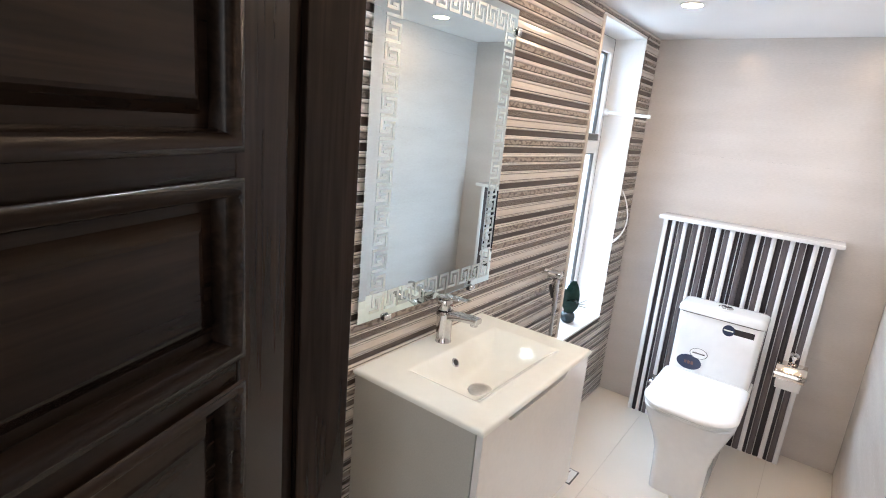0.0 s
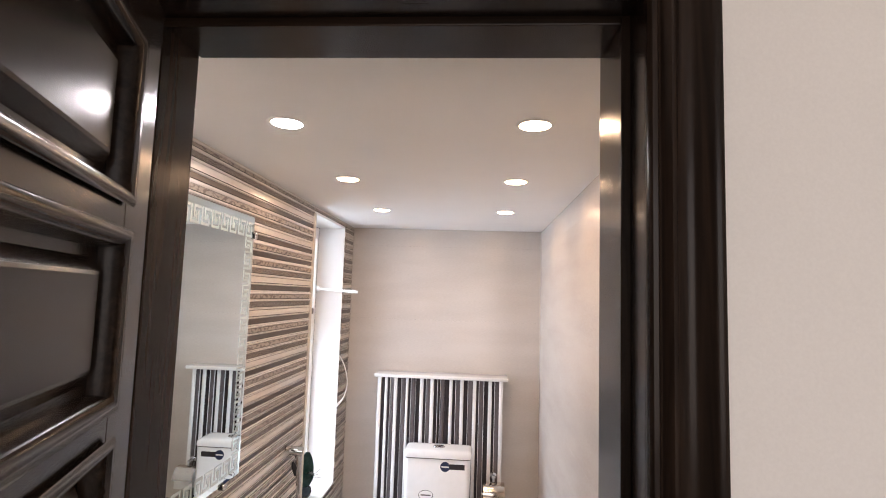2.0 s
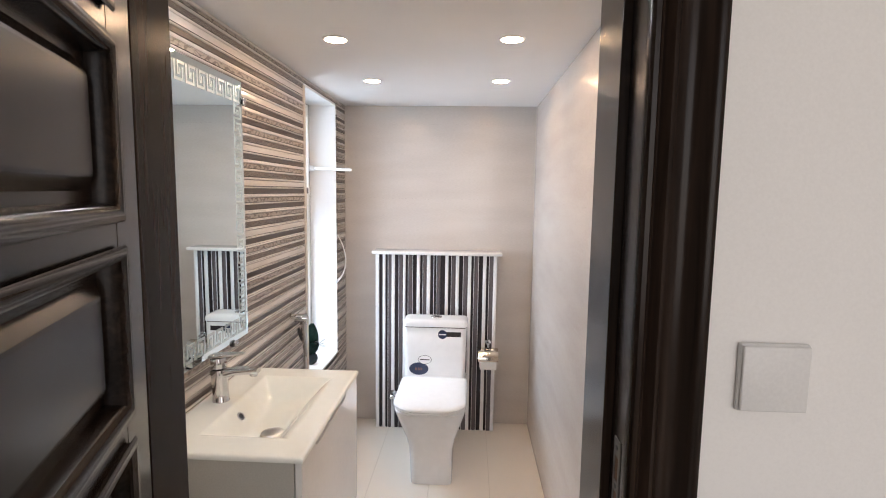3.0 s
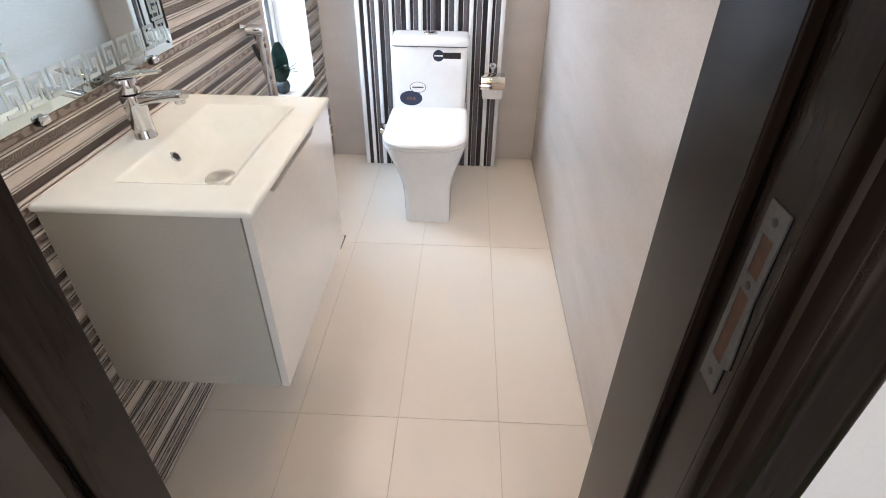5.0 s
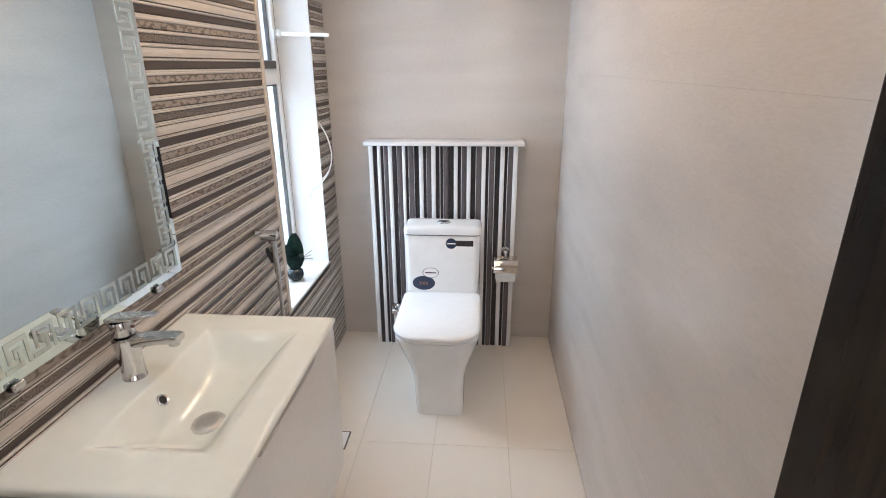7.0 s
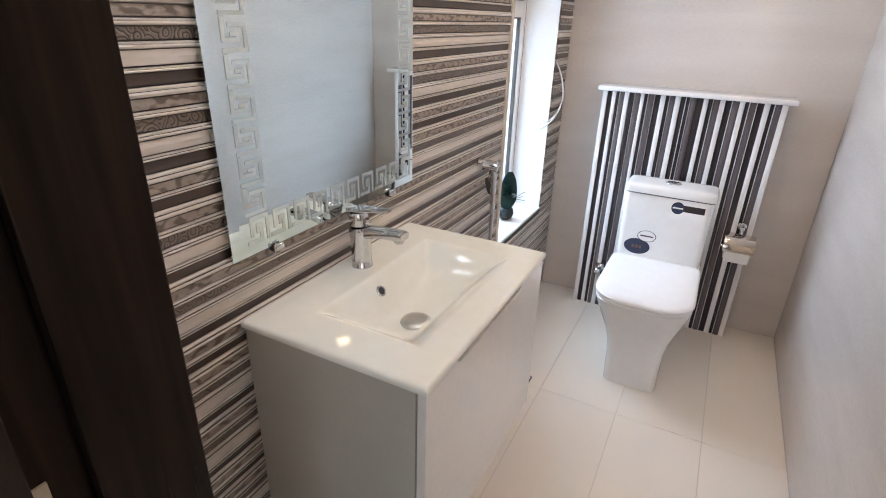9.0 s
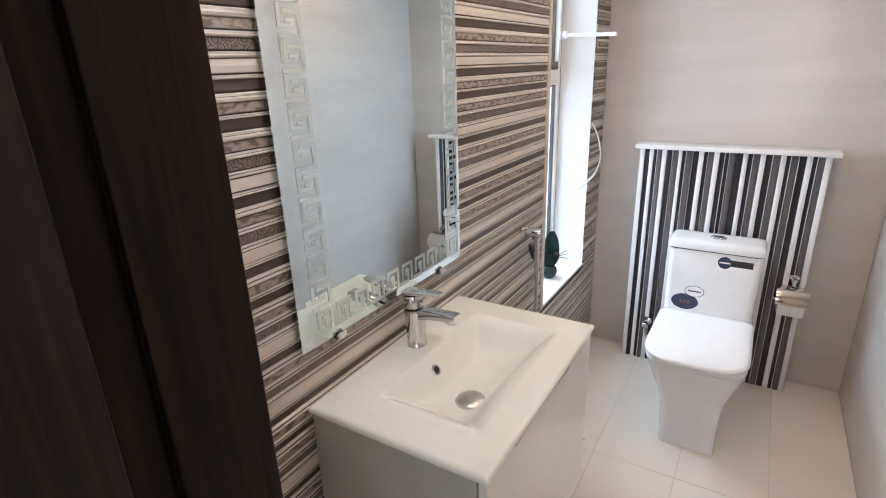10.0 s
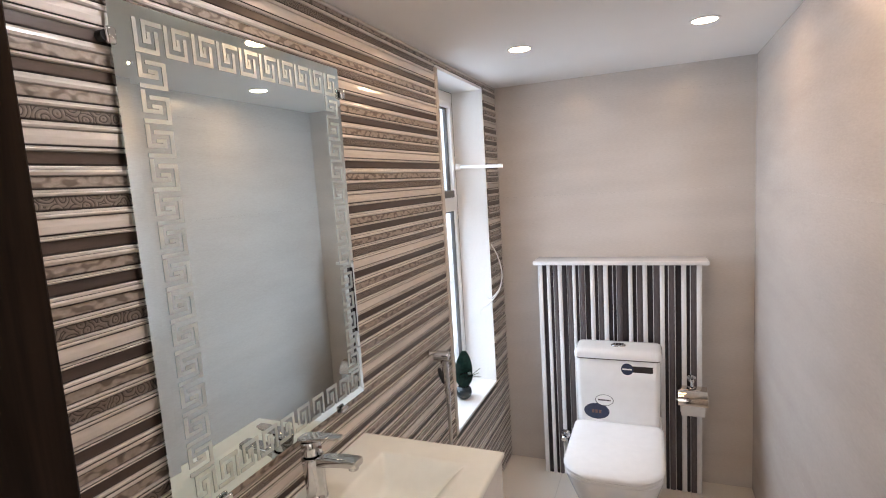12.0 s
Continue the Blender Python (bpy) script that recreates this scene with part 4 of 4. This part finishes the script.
# Angle valve and supply pipe.
valve = thing("angle_valve", (0.326, PY, 0.21), "chrome angle valve on the striped panel", "valve")
bm = B()
lathe(bm, [(0.0, 0.0), (0.024, 0.0), (0.022, 0.006), (0.010, 0.010), (0.010, 0.05), (0.0, 0.05)], pose(0.326, PY - 0.003, 0.225, 90, 0, 0), 24)
part("body", bm, M_CHROME, valve, smooth=45)
bm = B()
lathe(bm, [(0.0, 0.0), (0.013, 0.0), (0.015, 0.006), (0.015, 0.02), (0.011, 0.024), (0.0, 0.024)], pose(0.326, PY - 0.045, 0.225, 90, 0, 0), 8)
part("knob", bm, M_CHROME, valve, smooth=30)
bm = B()
tube(bm, [(0.326, PY - 0.035, 0.222), (0.327, PY - 0.036, 0.19), (0.335, PY - 0.05, 0.165), (0.37, PY - 0.06, 0.155), (0.42, PY - 0.07, 0.17)], 0.0065, 10, 5)
part("hose", bm, M_STEEL, valve, smooth=60)

# ---- toilet paper holder ----
holder = thing("paper_holder", (0.91, PY, 0.50), "chrome toilet paper holder with a curved cover and a paper roll", "paper holder")
bm = B()
lathe(bm, [(0.0, 0.0), (0.019, 0.0), (0.018, 0.006), (0.010, 0.009), (0.009, 0.045), (0.0, 0.045)], pose(0.908, PY - 0.003, 0.570, 90, 0, 0), 28)
part("wall_rose", bm, M_CHROME, holder, smooth=45)
bm = B()
arc = [(-0.166 - 0.062 * math.sin(a), 0.485 + 0.062 * math.cos(a)) for a in [math.radians(-35 + 130 * i / 14) for i in range(15)]]
inner = [(-0.166 - 0.0605 * math.sin(a), 0.485 + 0.0605 * math.cos(a)) for a in [math.radians(-35 + 130 * i / 14) for i in range(15)]]
prism(bm, arc + inner[::-1], 0, 0.848, 0.968)
part("cover", bm, M_COVER, holder, smooth=45)
bm = B()
lathe(bm, [(0.02, 0.0), (0.054, 0.0), (0.055, 0.002), (0.055, 0.098), (0.054, 0.1), (0.02, 0.1), (0.02, 0.0)], pose(0.858, -0.168, 0.483, 0, 90, 0), 40)
roll = part("paper_roll", bm, M_PAPER, holder, "white paper roll", smooth=50)
bm = B()
box(bm, (0.860, -0.2245, 0.432), (0.957, -0.2235, 0.49))
part("loose_sheet", bm, M_PAPER, roll)
bm = B()
tube(bm, [(0.908, PY - 0.045, 0.570), (0.908, PY - 0.05, 0.555), (0.908, PY - 0.052, 0.548)], 0.006, 12)
part("arm", bm, M_CHROME, holder, smooth=50)
bm = B()
tube(bm, [(0.843, -0.168, 0.483), (0.975, -0.168, 0.483)], 0.006, 12)
part("spindle", bm, M_CHROME, holder, smooth=50)

# ---- floor drain ----
fd = thing("floor_drain", (0.19, -0.92, 0.0), "square white floor drain with a dark metal rim", "floor drain")
bm = B()
box(bm, (0.128, -0.990, -0.004), (0.245, -0.880, 0.0022), 0.001)
part("rim", bm, M_DULL, fd, "dark metal rim")
bm = B()
box(bm, (0.134, -0.984, 0.0022), (0.239, -0.886, 0.0034), 0.0006)
part("plate", bm, M_PLASTIC, fd, "white plate")
for k in range(4):
    b = B()
    box(b, (0.146 + 0.02 * k, -0.972, 0.003), (0.150 + 0.02 * k, -0.898, 0.0037))
    part("slot", b, M_BLACK, fd)

# ---- switch ----
sw = thing("light_switch", (1.179, OUT, 1.26), "square frosted white light switch on the hall wall", "light switch")
bm = B()
box(bm, (1.129, OUT - 0.010, 1.211), (1.215, OUT - 0.0005, 1.300), 0.003, 3)
part("back_plate", bm, M_SWITCH, sw, smooth=40)
bm = B()
box(bm, (1.1305, OUT - 0.015, 1.213), (1.2135, OUT - 0.0105, 1.298), 0.0025, 3)
part("rocker", bm, M_SWITCH, sw, smooth=40)

# ---- downlights ----
def downlight(x, y, mat, label):
    dl = thing("downlight", (x, y, H), label, "downlight", "ceiling downlights")
    b = B()
    lathe(b, [(0.0372, -0.0030), (0.0395, -0.0042), (0.0445, -0.0034), (0.0470, -0.0005), (0.0372, -0.0005)], pose(x, y, H), 40)
    part("ring", b, M_PLASTIC, dl, smooth=50)
    b = B()
    lathe(b, [(0.037, -0.0008), (0.0365, -0.0035), (0.0, -0.0042)], pose(x, y, H), 36)
    part("diffuser", b, mat, dl, "glowing round diffuser", smooth=50)


for y in (-2.016, -1.404, -0.73):
    downlight(0.311, y, M_GLOW_COOL if y < -2 else M_GLOW_WARM, "round recessed cool white downlight" if y < -2 else "round recessed warm white downlight")
    downlight(0.915, y, M_GLOW_WARM, "round recessed warm white downlight")

# ---- pieces of the walls and floor ----
def piece(name, mesh, at, parent):
    ob = new(name, mesh)
    ob.parent = parent
    ob.location = at
    return ob


def slab_mesh(dx, dy, dz, mat, bevel=0.0008):
    b = B()
    box(b, (0, 0, 0), (dx, dy, dz), bevel)
    return mesh_of("tile", b, mat)


# Floor tiles.
xs = [0.0, 0.298, 0.602, 0.907, W]
ys = [-2.404, -1.866, -0.934, 0.0]
for a, b in zip(xs, xs[1:]):
    for c, d in zip(ys, ys[1:]):
        piece("tile", slab_mesh(b - a - 0.0018, d - c - 0.0018, 0.006, M_FLOOR, 0.0006), (a + 0.0009, c + 0.0009, -0.006), floor)
# End wall and side wall: large plain tiles with hair joints.
zs = [0.0, 0.54, 0.99, 1.437, 1.89, H]
for a, b in ((0.0, W),):
    for c, d in zip(zs, zs[1:]):
        piece("tile", slab_mesh(b - a - 0.0002, 0.008, d - c - 0.0002, M_WALLTILE, 0.0), (a + 0.0001, 0.0, c + 0.0001), wall_north)
for a, b in ((-2.404, -1.6), (-1.6, -0.8), (-0.8, 0.0)):
    for c, d in zip(zs, zs[1:]):
        piece("tile", slab_mesh(0.008, b - a - 0.0002, d - c - 0.0002, M_WALLTILE, 0.0), (W, a + 0.0001, c + 0.0001), wall_east)

# Striped relief bands: each is a thin pale ridge, a broad field and a dark groove under it.
COURSE = [(33, "cream"), (26, "dark"), (32, "leafy"), (25, "dark"), (32, "leafy"), (29, "curly"), (33, "cream"), (26, "dark"), (32, "leafy"), (29, "curly")]
COURSE_MAT = {"cream": M_LIGHT, "dark": M_DARK, "leafy": M_LEAFY, "curly": M_CURLY}
RIDGE = {"cream": 0.30, "dark": 0.26, "leafy": 0.44, "curly": 0.33}
PROUD = {"cream": 0.0025, "dark": 0.0005, "leafy": 0.0015, "curly": 0.0015}


def band_mesh(kind, tall, long):
    """A relief band drawn out along y: groove at its foot, field, pale rounded ridge at its head."""
    d, r, gr = PROUD[kind], RIDGE[kind] * tall, min(0.0024, 0.2 * tall)
    f1 = tall - r
    sec = [(-0.006, 0.0), (-0.003, 0.0), (-0.003, gr * 0.8), (d - 0.0008, gr), (d, gr + 0.0012)]
    mats = [1, 1, 1, 0]
    if kind == "cream":
        sec += [(d + 0.0008, 0.5 * (gr + f1)), (d, f1 - 0.002)]
        mats += [0, 0]
    sec += [(d, f1 - 0.0006), (-0.001, f1), (0.004, f1 + 0.12 * r), (0.0062, f1 + 0.4 * r), (0.0056, f1 + 0.62 * r), (0.0030, f1 + 0.66 * r), (0.0034, f1 + 0.9 * r), (0.001, tall), (-0.006, tall)]
    mats += [0, 1, 2, 2, 2, 1, 2, 2, 2]
    mats.append(1)
    b = B()
    lo = [b.verts.new((p, 0.0, q)) for p, q in sec]
    hi = [b.verts.new((p, long, q)) for p, q in sec]
    n = len(sec)
    for i in range(n):
        f = b.faces.new((lo[i], lo[(i + 1) % n], hi[(i + 1) % n], hi[i]))
        f.material_index = mats[i] if i < len(mats) else 1
    b.faces.new(lo[::-1])
    b.faces.new(hi)
    me = mesh_of("stripe", b, COURSE_MAT[kind])
    me.materials.append(M_GROOVE)
    me.materials.append(M_PALE)
    return me


cache = {}


def lay_band(kind, z0, z1, y0, y1):
    k = (kind, round(z1 - z0, 4), round(y1 - y0, 4))
    if k not in cache:
        cache[k] = band_mesh(kind, z1 - z0, y1 - y0)
    piece("stripe", cache[k], (0, y0, z0), wall_west)


scale_course = 0.300 / (sum(h for h, _ in COURSE) / 1000)
z = 1.526 + 0.6
while z > 0.0:
    for h, kind in COURSE:
        hh = h / 1000 * scale_course
        lo, hi = max(z - hh, 0.001), min(z, H)
        if hi - lo > 0.004:
            if lo >= WZ1 or hi <= WZ0 - 0.012:
                lay_band(kind, lo, hi, -2.404, 0.0)
            else:
                lay_band(kind, lo, hi, -2.404, WY0 - 0.033)
                lay_band(kind, lo, hi, WY1 + 0.006, 0.0)
        z -= hh
bm = B()
box(bm, (-0.006, WY0 - 0.033, WZ0 - 0.012), (0.006, WY0 - 0.0065, WZ1), 0.002, 2)
part("edge_trim", bm, M_TRIM, window, "beige tile edge trim")
